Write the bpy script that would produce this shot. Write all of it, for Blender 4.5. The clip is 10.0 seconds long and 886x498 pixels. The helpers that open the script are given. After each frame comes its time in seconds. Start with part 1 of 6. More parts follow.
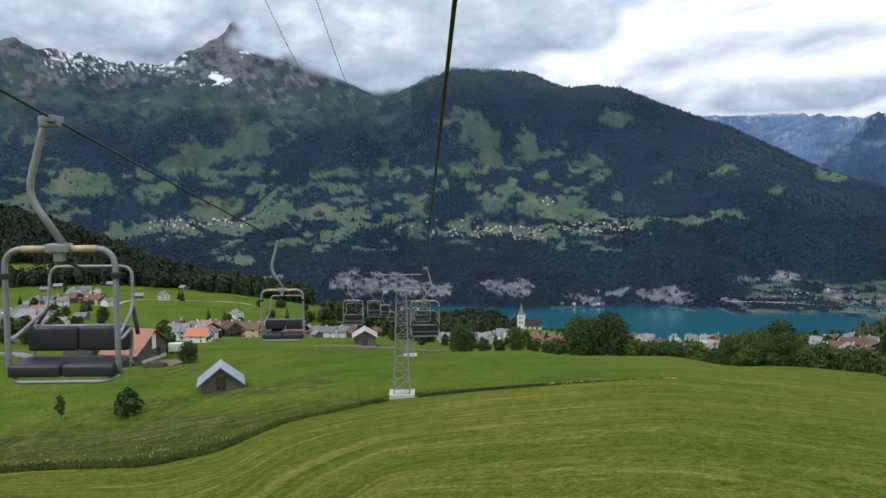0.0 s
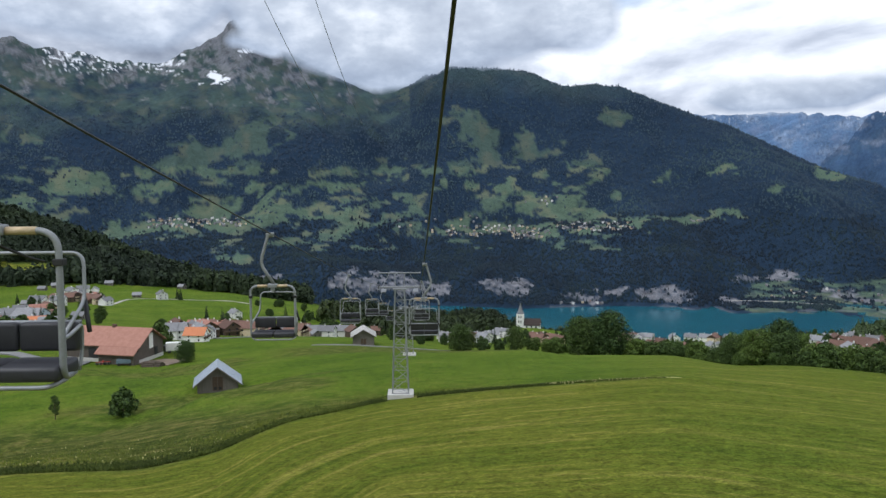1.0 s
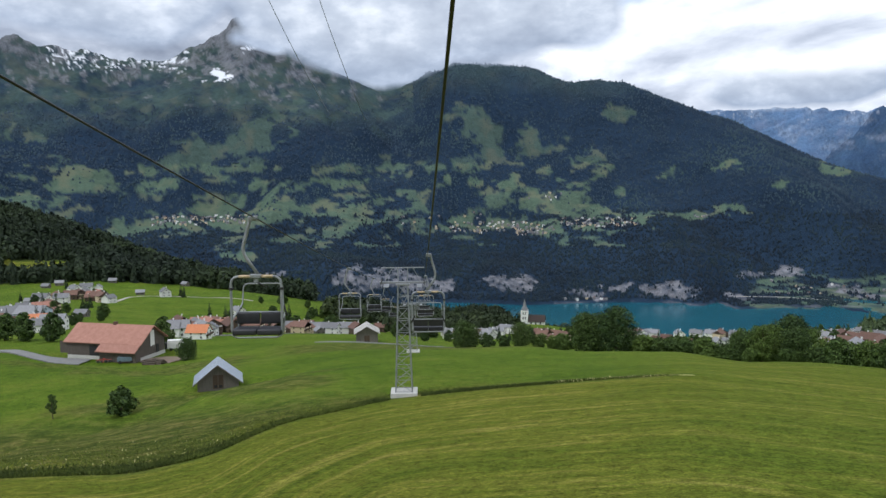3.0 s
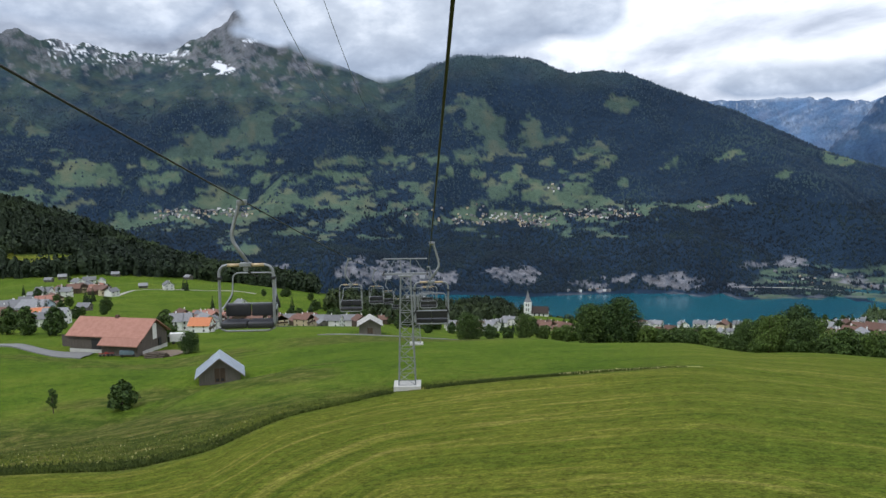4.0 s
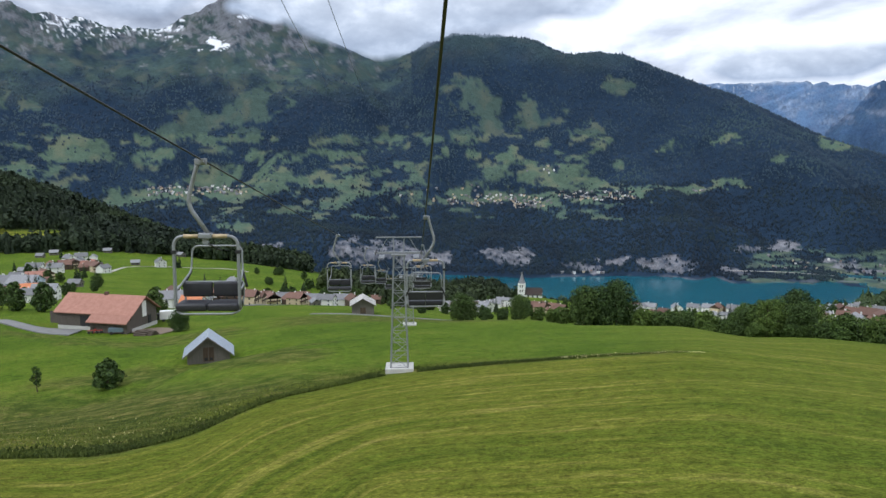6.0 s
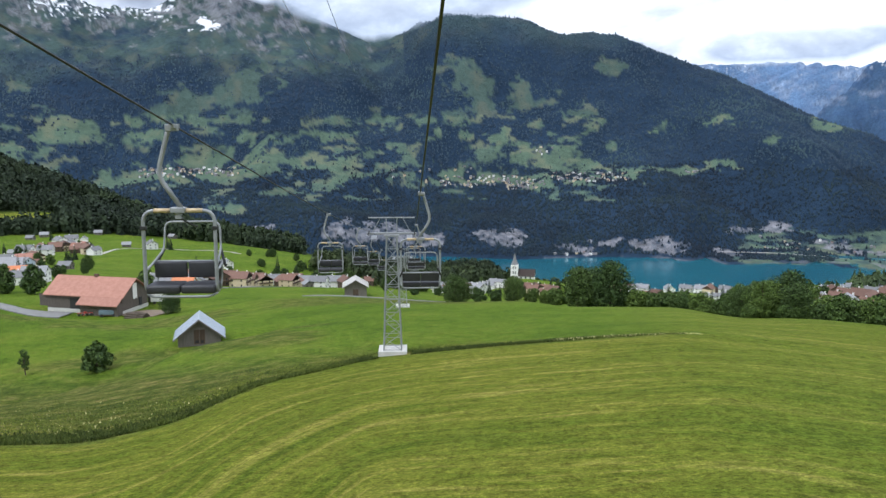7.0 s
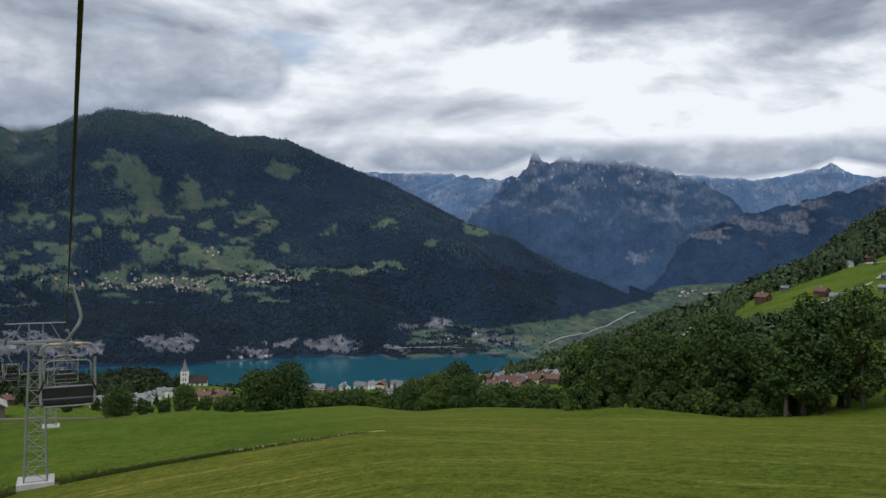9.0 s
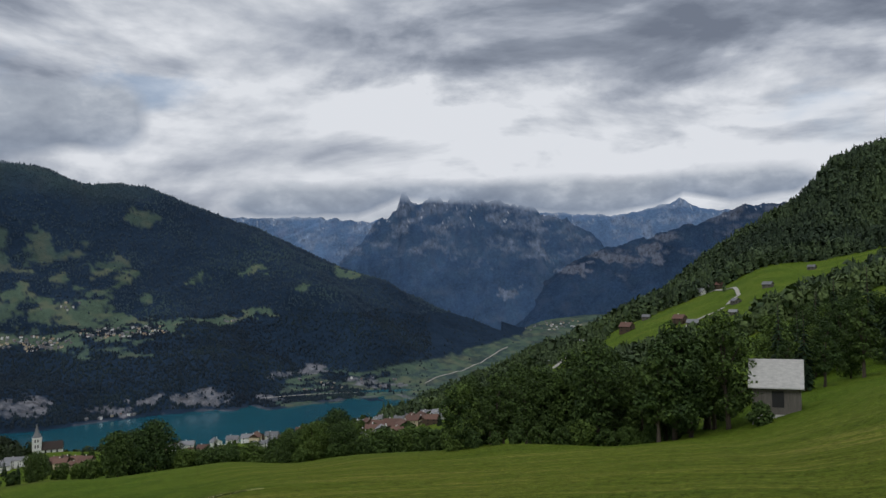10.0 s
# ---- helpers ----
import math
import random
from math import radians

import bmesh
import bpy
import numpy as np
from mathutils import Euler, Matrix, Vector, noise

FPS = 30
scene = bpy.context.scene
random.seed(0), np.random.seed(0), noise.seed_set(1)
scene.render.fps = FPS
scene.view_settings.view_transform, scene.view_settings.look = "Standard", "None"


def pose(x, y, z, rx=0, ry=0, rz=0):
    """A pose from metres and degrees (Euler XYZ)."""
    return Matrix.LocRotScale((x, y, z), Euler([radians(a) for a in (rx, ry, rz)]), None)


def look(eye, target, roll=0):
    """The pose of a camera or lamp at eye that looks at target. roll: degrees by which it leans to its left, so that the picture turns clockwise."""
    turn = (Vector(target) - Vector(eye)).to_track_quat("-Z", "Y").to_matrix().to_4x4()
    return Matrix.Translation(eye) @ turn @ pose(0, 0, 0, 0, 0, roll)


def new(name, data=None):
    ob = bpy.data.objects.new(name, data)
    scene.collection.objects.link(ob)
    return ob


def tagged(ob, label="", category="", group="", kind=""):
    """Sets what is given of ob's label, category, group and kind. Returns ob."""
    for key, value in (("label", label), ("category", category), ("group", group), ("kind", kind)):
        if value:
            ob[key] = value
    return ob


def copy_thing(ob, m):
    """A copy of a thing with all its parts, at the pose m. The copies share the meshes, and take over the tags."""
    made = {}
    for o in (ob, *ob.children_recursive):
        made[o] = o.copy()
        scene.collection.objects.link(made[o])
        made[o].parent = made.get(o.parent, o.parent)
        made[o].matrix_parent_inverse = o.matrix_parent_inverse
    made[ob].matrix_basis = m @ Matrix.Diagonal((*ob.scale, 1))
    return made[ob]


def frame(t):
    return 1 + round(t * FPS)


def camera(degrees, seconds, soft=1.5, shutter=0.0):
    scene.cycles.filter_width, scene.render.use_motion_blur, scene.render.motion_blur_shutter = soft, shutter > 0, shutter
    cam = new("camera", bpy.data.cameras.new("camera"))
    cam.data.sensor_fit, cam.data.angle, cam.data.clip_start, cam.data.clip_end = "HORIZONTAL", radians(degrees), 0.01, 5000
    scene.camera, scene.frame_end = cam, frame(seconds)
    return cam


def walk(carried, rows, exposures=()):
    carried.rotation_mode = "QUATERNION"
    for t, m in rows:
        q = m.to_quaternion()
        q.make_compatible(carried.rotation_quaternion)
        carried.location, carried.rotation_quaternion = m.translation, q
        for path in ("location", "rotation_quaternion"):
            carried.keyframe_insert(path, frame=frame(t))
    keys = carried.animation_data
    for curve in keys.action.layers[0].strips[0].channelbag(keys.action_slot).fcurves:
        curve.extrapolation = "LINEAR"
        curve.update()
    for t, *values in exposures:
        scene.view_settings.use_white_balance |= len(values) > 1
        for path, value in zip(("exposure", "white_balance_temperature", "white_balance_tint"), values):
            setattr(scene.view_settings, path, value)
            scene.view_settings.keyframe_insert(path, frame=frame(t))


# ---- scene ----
cam = camera(58.3, 10.0)
PATH = [
    (0, (-0.196, 0.459, -0.618), (-0.188, 2.452, -0.789), -0.3),
    (0.5, (-0.226, 1.149, -0.763), (-0.221, 3.141, -0.933), -0.4),
    (1, (-0.243, 1.847, -0.902), (-0.232, 3.839, -1.075), -0.3),
    (1.5, (-0.241, 2.511, -1.016), (-0.235, 4.504, -1.186), -0.4),
    (2, (-0.28, 3.187, -1.167), (-0.274, 5.179, -1.337), -0.5),
    (2.5, (-0.281, 3.83, -1.284), (-0.277, 5.822, -1.458), -0.4),
    (4, (-0.328, 5.919, -1.706), (-0.334, 7.909, -1.907), -0.8),
    (4.5, (-0.335, 6.627, -1.791), (-0.341, 8.616, -2.003), -0.8),
    (5, (-0.35, 7.341, -1.922), (-0.357, 9.329, -2.14), -0.7),
    (5.5, (-0.351, 8.02, -2.052), (-0.354, 10.007, -2.277), -0.3),
    (7, (-0.48, 10.145, -2.461), (-0.454, 12.123, -2.757), -0.1),
    (7.5, (-0.484, 10.861, -2.655), (-0.446, 12.838, -2.951), -0.1),
    (8, (-0.478, 11.631, -2.82), (-0.347, 13.609, -3.087), 0.9),
    (8.5, (-0.403, 12.317, -2.918), (0.009, 14.269, -3.054), 1.4),
    (9, (-0.366, 12.968, -2.973), (0.446, 14.796, -3.012), 0.7),
    (9.5, (-0.25, 13.625, -2.994), (0.773, 15.342, -2.946), -0.6),
    (10, (-0.146, 14.285, -2.998), (0.948, 15.958, -2.934), -1.5),
]
walk(cam, [(t, look(eye, target, roll)) for t, eye, target, roll in PATH],
     [(0, 0.21, 5980, 10), (2.5, 0.23, 5980, 10), (5.5, 0.23, 5950, 10), (6.5, 0.61, 5890, 10), (7.5, 0.74, 5890, 10), (8.0, 0.6, 5950, 10), (8.5, 0.2, 6060, 10), (9.0, -0.27, 6140, 10), (9.5, -0.60, 6160, 10), (10.0, -0.58, 6160, 10)])


# ---- light and sky ----
world = bpy.data.worlds.new("overcast")
scene.world = world
world.use_nodes = True
wn, wl = world.node_tree.nodes, world.node_tree.links
wn.clear()


def wnode(kind, **values):
    n = wn.new(kind)
    for key, value in values.items():
        n.inputs[key].default_value = value
    return n


SUN_UP, SUN_TURN = radians(52), radians(-130)
sky = wn.new("ShaderNodeTexSky")
sky.sky_type = "NISHITA"
sky.sun_disc = False
sky.sun_elevation, sky.sun_rotation = SUN_UP, SUN_TURN
blue = wnode("ShaderNodeBackground", Strength=0.14)
wl.new(sky.outputs[0], blue.inputs["Color"])
coord = wn.new("ShaderNodeTexCoord")
split = wn.new("ShaderNodeSeparateXYZ")
wl.new(coord.outputs["Generated"], split.inputs[0])


def calc(op, a, b=None):
    """One step of arithmetic on sockets or numbers."""
    n = wn.new("ShaderNodeMath")
    n.operation = op
    for socket, v in zip(n.inputs, (a, b)):
        if isinstance(v, (int, float)):
            socket.default_value = v
        elif v is not None:
            wl.new(v, socket)
    return n.outputs[0]


def step_between(value, low, high):
    n = wn.new("ShaderNodeMapRange")
    n.interpolation_type = "SMOOTHSTEP"
    n.inputs["From Min"].default_value, n.inputs["From Max"].default_value = low, high
    wl.new(value, n.inputs["Value"])
    return n.outputs["Result"]


bearing = calc("ARCTAN2", split.outputs["X"], split.outputs["Y"])
raised = split.outputs["Z"]


def cloud_noise(scale, detail, rough, distortion, shift, squeeze):
    m = wn.new("ShaderNodeMapping")
    m.inputs["Scale"].default_value = (1.0, 1.0, squeeze)
    m.inputs["Location"].default_value = shift
    wl.new(coord.outputs["Generated"], m.inputs["Vector"])
    n = wnode("ShaderNodeTexNoise", Scale=scale, Detail=detail, Roughness=rough, Distortion=distortion)
    wl.new(m.outputs[0], n.inputs["Vector"])
    return n.outputs["Fac"]


ragged = calc("SUBTRACT", cloud_noise(7.0, 7, 0.56, 0.4, (9.1, 2.2, 0.0), 2.0), 0.5)


def bank(az, el, half_az, half_el):
    """A soft-edged cloud field round a bearing and elevation in degrees: 1 in its middle."""
    u = calc("DIVIDE", calc("SUBTRACT", bearing, radians(az)), radians(half_az))
    v = calc("DIVIDE", calc("SUBTRACT", raised, math.sin(radians(el))), radians(half_el))
    u, v = calc("ADD", u, calc("MULTIPLY", ragged, 1.6)), calc("ADD", v, calc("MULTIPLY", ragged, 2.6))
    d = calc("ADD", calc("MULTIPLY", u, u), calc("MULTIPLY", v, v))
    return calc("SUBTRACT", 1.0, step_between(d, 0.0, 2.4))


def ramp_world(fac, stops):
    r = wn.new("ShaderNodeValToRGB")
    while len(r.color_ramp.elements) < len(stops):
        r.color_ramp.elements.new(0.5)
    for e, (p, c) in zip(r.color_ramp.elements, stops):
        e.position, e.color = p, (*c, 1)
    wl.new(fac, r.inputs[0])
    return r.outputs[0]


# heaped clouds in the north, long grey rolls over the valley; each is lighter on its upper side
heap, heap_up = (cloud_noise(3.8, 10, 0.54, 0.3, (1.7, 0.4, z), 2.4) for z in (0.0, -0.055))
roll, roll_up = (cloud_noise(2.9, 10, 0.54, 0.4, (5.2, 3.1, z), 3.0) for z in (0.0, -0.07))
east = step_between(bearing, radians(12), radians(34))


def blend(a, b):
    return calc("ADD", calc("MULTIPLY", a, calc("SUBTRACT", 1.0, east)), calc("MULTIPLY", b, east))


mass = blend(heap, roll)
edge = calc("SUBTRACT", mass, blend(heap_up, roll_up))
dark = calc("ADD", calc("MULTIPLY", calc("SUBTRACT", mass, 0.5), 1.35), calc("MULTIPLY", edge, 2.2))
streaks = calc("SUBTRACT", cloud_noise(4.2, 9, 0.56, 0.6, (3.3, 8.2, 0.0), 3.6), 0.5)
dark = calc("ADD", dark, calc("MULTIPLY", east, calc("ADD", calc("MULTIPLY", streaks, 1.3), -0.23)))
for az, el, half_az, half_el, weight in ((50, 17.0, 22, 3.6, 0.40), (-7, 8.6, 12, 3.0, 0.5), (-24, 11, 14, 3.5, 0.10), (26, 11.6, 11, 1.8, -0.2), (52, 8.4, 16, 1.6, -0.2),
                                         (40, 9.4, 13, 1.3, 0.2), (9, 11, 12, 5, -0.11)):
    dark = calc("ADD", dark, calc("MULTIPLY", bank(az, el, half_az, half_el), weight))
shade = ramp_world(calc("ADD", dark, 0.40), [(0.0, (1.10, 1.10, 1.11)), (0.26, (0.80, 0.82, 0.86)), (0.46, (0.60, 0.63, 0.695)), (0.70, (0.385, 0.42, 0.49)), (1.0, (0.25, 0.28, 0.345))])
grey = wnode("ShaderNodeBackground", Strength=1.0)
wl.new(shade, grey.inputs["Color"])
rift = calc("ADD", bank(7.8, 12.4, 7.0, 2.6), calc("MULTIPLY", calc("SUBTRACT", cloud_noise(5.5, 8, 0.55, 0.4, (2.1, 7.4, 0.0), 2.0), 0.5), 4.5))
both = wn.new("ShaderNodeMixShader")
wl.new(calc("MULTIPLY", step_between(rift, 0.6, 1.3), 0.5), both.inputs[0])
wl.new(grey.outputs[0], both.inputs[1])
wl.new(blue.outputs[0], both.inputs[2])
out = wn.new("ShaderNodeOutputWorld")
wl.new(both.outputs[0], out.inputs["Surface"])

sun = new("sun", bpy.data.lights.new("sun", "SUN"))
sun.data.energy, sun.data.angle, sun.data.color = 1.3, radians(14), (1.0, 0.96, 0.9)
sun.matrix_world = look((math.sin(SUN_TURN) * 50, math.cos(SUN_TURN) * 50, 50 * math.tan(SUN_UP)), (0, 0, 0))


# ---- materials ----
def material(name, rough=0.8, metal=0.0):
    m = bpy.data.materials.new(name)
    m.use_nodes = True
    b = m.node_tree.nodes["Principled BSDF"]
    b.inputs["Roughness"].default_value = rough
    b.inputs["Metallic"].default_value = metal
    return m, m.node_tree.nodes, m.node_tree.links, b


def noise_node(nodes, links, scale, detail=5, rough=0.6, vector=None, stretch=None, space="Object"):
    if vector is None:
        vector = nodes.new("ShaderNodeTexCoord").outputs[space]
    if stretch:
        mp = nodes.new("ShaderNodeMapping")
        mp.inputs["Scale"].default_value = stretch
        links.new(vector, mp.inputs["Vector"])
        vector = mp.outputs[0]
    n = nodes.new("ShaderNodeTexNoise")
    n.inputs["Scale"].default_value, n.inputs["Detail"].default_value, n.inputs["Roughness"].default_value = scale, detail, rough
    links.new(vector, n.inputs["Vector"])
    return n.outputs["Fac"]


def ramp(nodes, links, fac, stops):
    r = nodes.new("ShaderNodeValToRGB")
    while len(r.color_ramp.elements) < len(stops):
        r.color_ramp.elements.new(0.5)
    for e, (p, c) in zip(r.color_ramp.elements, stops):
        c = (c, c, c) if isinstance(c, (int, float)) else c
        e.position, e.color = p, (*c, 1)
    links.new(fac, r.inputs[0])
    return r.outputs[0]


def mix(nodes, links, fac, a, b, blend="MIX"):
    n = nodes.new("ShaderNodeMixRGB")
    n.blend_type = blend
    for socket, v in zip(n.inputs, (fac, a, b)):
        if isinstance(v, (int, float)):
            socket.default_value = v
        elif isinstance(v, tuple):
            socket.default_value = (*v, 1)
        else:
            links.new(v, socket)
    return n.outputs[0]


def bump(nodes, links, b, height, strength, distance):
    n = nodes.new("ShaderNodeBump")
    n.inputs["Strength"].default_value, n.inputs["Distance"].default_value = strength, distance
    links.new(height, n.inputs["Height"])
    links.new(n.outputs[0], b.inputs["Normal"])


def plain(name, dark, light, rough=0.7, metal=0.0, scale=8.0, stretch=None, relief=0.0, vary=0.0):
    """A surface between two tones: coarse and fine mottling, fine relief, and a change from piece to piece."""
    m, n, l, b = material(name, rough, metal)
    coarse = noise_node(n, l, scale, 6, 0.65, stretch=stretch)
    fine = noise_node(n, l, scale * 9, 3, 0.7, stretch=stretch)
    both = mix(n, l, 0.35, coarse, fine)
    col = ramp(n, l, both, [(0.3, dark), (0.7, light)])
    if vary:
        info = n.new("ShaderNodeObjectInfo")
        col = mix(n, l, 1.0, col, ramp(n, l, info.outputs["Random"], [(0, 1 - vary), (1, 1 + vary * 0.6)]), "MULTIPLY")
    l.new(col, b.inputs["Base Color"])
    if relief:
        bump(n, l, b, both, 0.6, relief)
    return m


def ground_material():
    m, n, l, b = material("meadow", 0.9)
    zone = n.new("ShaderNodeVertexColor")
    zone.layer_name = "zone"
    sep = n.new("ShaderNodeSeparateColor")
    l.new(zone.outputs["Color"], sep.inputs[0])
    obj = n.new("ShaderNodeTexCoord").outputs["Object"]
    uv = n.new("ShaderNodeUVMap")
    uv.uv_map = "rows"
    big = noise_node(n, l, 0.035, 5, 0.6, obj)
    mid = noise_node(n, l, 0.35, 6, 0.7, obj)
    fine = noise_node(n, l, 5.0, 4, 0.8, obj)
    sway = n.new("ShaderNodeVectorMath")
    sway.operation = "MULTIPLY_ADD"
    drift = n.new("ShaderNodeTexNoise")
    drift.inputs["Scale"].default_value, drift.inputs["Detail"].default_value = 0.09, 3
    l.new(obj, drift.inputs["Vector"])
    l.new(drift.outputs["Color"], sway.inputs[0])
    sway.inputs[1].default_value = (3.0, 3.5, 0.0)
    l.new(uv.outputs[0], sway.inputs[2])
    rows = noise_node(n, l, 1.0, 8, 0.78, sway.outputs[0], (0.085, 0.75, 1.0))
    rows2 = noise_node(n, l, 1.0, 5, 0.65, sway.outputs[0], (0.018, 0.13, 1.0))
    lush = ramp(n, l, mix(n, l, 0.5, big, mid), [(0.34, (0.050, 0.090, 0.010)), (0.5, (0.090, 0.142, 0.013)), (0.68, (0.155, 0.178, 0.026))])
    mown = ramp(n, l, mix(n, l, 0.42, rows, rows2), [(0.38, (0.054, 0.092, 0.009)), (0.46, (0.102, 0.134, 0.012)), (0.53, (0.170, 0.180, 0.023)), (0.61, (0.40, 0.335, 0.090))])
    mown = mix(n, l, 0.35, mown, ramp(n, l, mid, [(0.3, (0.066, 0.100, 0.009)), (0.7, (0.165, 0.162, 0.026))]))
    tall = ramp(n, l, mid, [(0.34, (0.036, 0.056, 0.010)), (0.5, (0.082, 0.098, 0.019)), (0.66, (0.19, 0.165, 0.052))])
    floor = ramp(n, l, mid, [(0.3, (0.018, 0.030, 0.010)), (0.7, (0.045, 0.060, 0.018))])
    col = mix(n, l, sep.outputs[0], lush, mown)
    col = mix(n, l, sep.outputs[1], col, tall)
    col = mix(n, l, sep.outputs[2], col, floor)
    speck = ramp(n, l, fine, [(0.3, 0.4), (0.5, 1.0), (0.7, 1.7)])
    clump = noise_node(n, l, 1.3, 5, 0.75, obj)
    col = mix(n, l, 1.0, col, ramp(n, l, clump, [(0.33, 0.66), (0.5, 1.0), (0.68, 1.34)]), "MULTIPLY")
    blade = noise_node(n, l, 17.0, 3, 0.7, obj)
    col = mix(n, l, 1.0, col, ramp(n, l, blade, [(0.32, 0.62), (0.5, 1.0), (0.68, 1.42)]), "MULTIPLY")
    l.new(mix(n, l, 1.0, col, speck, "MULTIPLY"), b.inputs["Base Color"])
    b.inputs["Specular IOR Level"].default_value = 0.04
    bump(n, l, b, mix(n, l, 0.5, clump, fine), 0.9, 0.3)
    return m


def slope_material(name, meadow, forest, rock, size=1.0):
    """Alpine slope: forest floor, pasture, bare rock and snow by the stored cover."""
    m, n, l, b = material(name, 0.95)
    zone = n.new("ShaderNodeVertexColor")
    zone.layer_name = "zone"
    sep = n.new("ShaderNodeSeparateColor")
    l.new(zone.outputs["Color"], sep.inputs[0])
    obj = n.new("ShaderNodeTexCoord").outputs["Object"]
    big = noise_node(n, l, 0.004 * size, 6, 0.65, obj)
    fine = noise_node(n, l, 0.05 * size, 5, 0.75, obj)
    both = mix(n, l, 0.5, big, fine)

    def tones(c, k):
        return ramp(n, l, both, [(0.32, tuple(v * (1 - k) for v in c)), (0.68, tuple(v * (1 + k) for v in c))])
    field = noise_node(n, l, 0.011 * size, 3, 0.5, obj)
    hay = tuple(v * k for v, k in zip(meadow, (1.5, 1.18, 1.1)))
    col = mix(n, l, sep.outputs[0], tones(forest, 0.45), mix(n, l, ramp(n, l, field, [(0.50, 0.0), (0.62, 1.0)]), tones(meadow, 0.35), hay))
    streak = noise_node(n, l, 0.03 * size, 6, 0.75, obj, (1, 1, 0.35))
    stone = ramp(n, l, streak, [(0.35, tuple(v * 0.45 for v in rock)), (0.5, rock), (0.68, tuple(v * 1.5 for v in rock))])
    col = mix(n, l, sep.outputs[1], col, stone)
    col = mix(n, l, sep.outputs[2], col, (0.80, 0.82, 0.86))
    l.new(col, b.inputs["Base Color"])
    b.inputs["Specular IOR Level"].default_value = 0.05
    bump(n, l, b, both, 0.9, 14.0)
    return m


MEADOW = ground_material()
# bluish forest and pasture tones: haze over the lake is put into the colour
SLOPE = slope_material("hazed_mountain_cover", (0.092, 0.136, 0.098), (0.020, 0.037, 0.064), (0.19, 0.192, 0.21))
# blue of the next three is distance haze painted into the base colours
PEAK_SLOPE = slope_material("hazed_peak_cover", (0.072, 0.125, 0.200), (0.055, 0.100, 0.185), (0.17, 0.21, 0.29), 1.5)
RIDGE_SLOPE = slope_material("hazed_ridge_cover", (0.042, 0.074, 0.125), (0.033, 0.062, 0.118), (0.14, 0.16, 0.21), 1.5)
RANGE_SLOPE = slope_material("hazed_range_cover", (0.145, 0.235, 0.38), (0.13, 0.215, 0.365), (0.23, 0.30, 0.42), 1.5)


# ---- the lie of the land ----
EYE = Vector((-0.2, 0.5, -0.6))
LAKE = -376.0
lattice = np.random.RandomState(7).rand(256, 256)


def vnoise(x, y):
    x, y = np.asarray(x, float), np.asarray(y, float)
    i, j = np.floor(x).astype(int), np.floor(y).astype(int)
    u, v = x - i, y - j
    u, v = u * u * (3 - 2 * u), v * v * (3 - 2 * v)
    a, b = lattice[i & 255, j & 255], lattice[(i + 1) & 255, j & 255]
    c, d = lattice[i & 255, (j + 1) & 255], lattice[(i + 1) & 255, (j + 1) & 255]
    return (a * (1 - u) + b * u) * (1 - v) + (c * (1 - u) + d * u) * v


def fbm(x, y, octaves=5, gain=0.5):
    total, amp, norm = 0.0, 1.0, 0.0
    for k in range(octaves):
        total = total + amp * (vnoise(x * 2 ** k + 17.3 * k, y * 2 ** k + 5.1 * k) - 0.5)
        norm += amp
        amp *= gain
    return total / norm * 2


TURN = np.arange(-180, 180.01, 0.1)


def curve(points, blur):
    """Smooth function of the bearing through (bearing, value) pairs, closed round the circle."""
    a = np.array([p[0] for p in points], float)
    v = np.array([p[1] for p in points], float)
    a, v = np.r_[a[-1] - 360, a, a[0] + 360], np.r_[v[-1], v, v[0]]
    y = np.interp(TURN, a, v)
    if blur > 0:
        k = np.exp(-0.5 * (np.arange(-40, 41) * 0.1 / blur) ** 2)
        y = np.convolve(np.r_[y[-41:-1], y, y[1:41]], k / k.sum(), "valid")
    return y


def ring(blur, *rows):
    """A line round the viewpoint: rows of bearing, distance, elevation angle. Returns distance and height by bearing."""
    dist = curve([(a, r) for a, r, e in rows], blur)
    up = curve([(a, math.tan(radians(e))) for a, r, e in rows], blur)
    return dist, EYE.z + dist * up


# near meadow, the ditch and the lower field
NEAR = (np.full_like(TURN, 1.5), np.full_like(TURN, -8.2))
UNDER = ring(2.0, (-180, 26, -8), (-110, 26, -15), (-30, 26, -26.5), (0, 26, -25.4), (30, 26, -23.2), (62, 26, -19), (110, 26, -12))
DITCH = ring(1.2, (-180, 62, 1), (-110, 62, -9), (-60, 62, -16.5), (-29.7, 61, -18.0), (-20.8, 57, -19.0), (-15.9, 59, -18.5), (-11.5, 69, -16.9), (-3.8, 86, -15.75),
             (5, 84, -15.0), (16.2, 85, -13.7), (30, 80, -13.9), (47, 70, -13.2), (60, 68, -10.0), (110, 62, -3))
BANK = ring(1.2, (-180, 80, 3), (-110, 90, -6), (-60, 120, -14.5), (-29.5, 137, -15.4), (-21.8, 123, -15.5), (-15.4, 104, -15.6), (-9, 93, -15.35), (-3.8, 93, -15.1),
            (5, 92, -14.6), (16, 96, -13.4), (30, 96, -13.2), (47, 90, -12.2), (60, 85, -8.5), (110, 80, -1))
CREST = ring(0.8, (-180, 110, 5), (-110, 160, -2), (-60, 230, -9), (-29.4, 225, -11.3), (-19, 222, -12.4), (-11.4, 212, -12.1), (-6.6, 215, -12.0), (0.8, 210, -12.3),
             (6.6, 205, -12.1), (9, 200, -12.45), (16.9, 195, -12.2), (20.3, 188, -12.65), (24.2, 150, -12.25), (29.8, 130, -12.4), (33.4, 122, -12.0),
             (40, 115, -12.3), (47, 109, -11.6), (55, 107, -9.0), (65, 110, -5.4), (110, 110, 3))
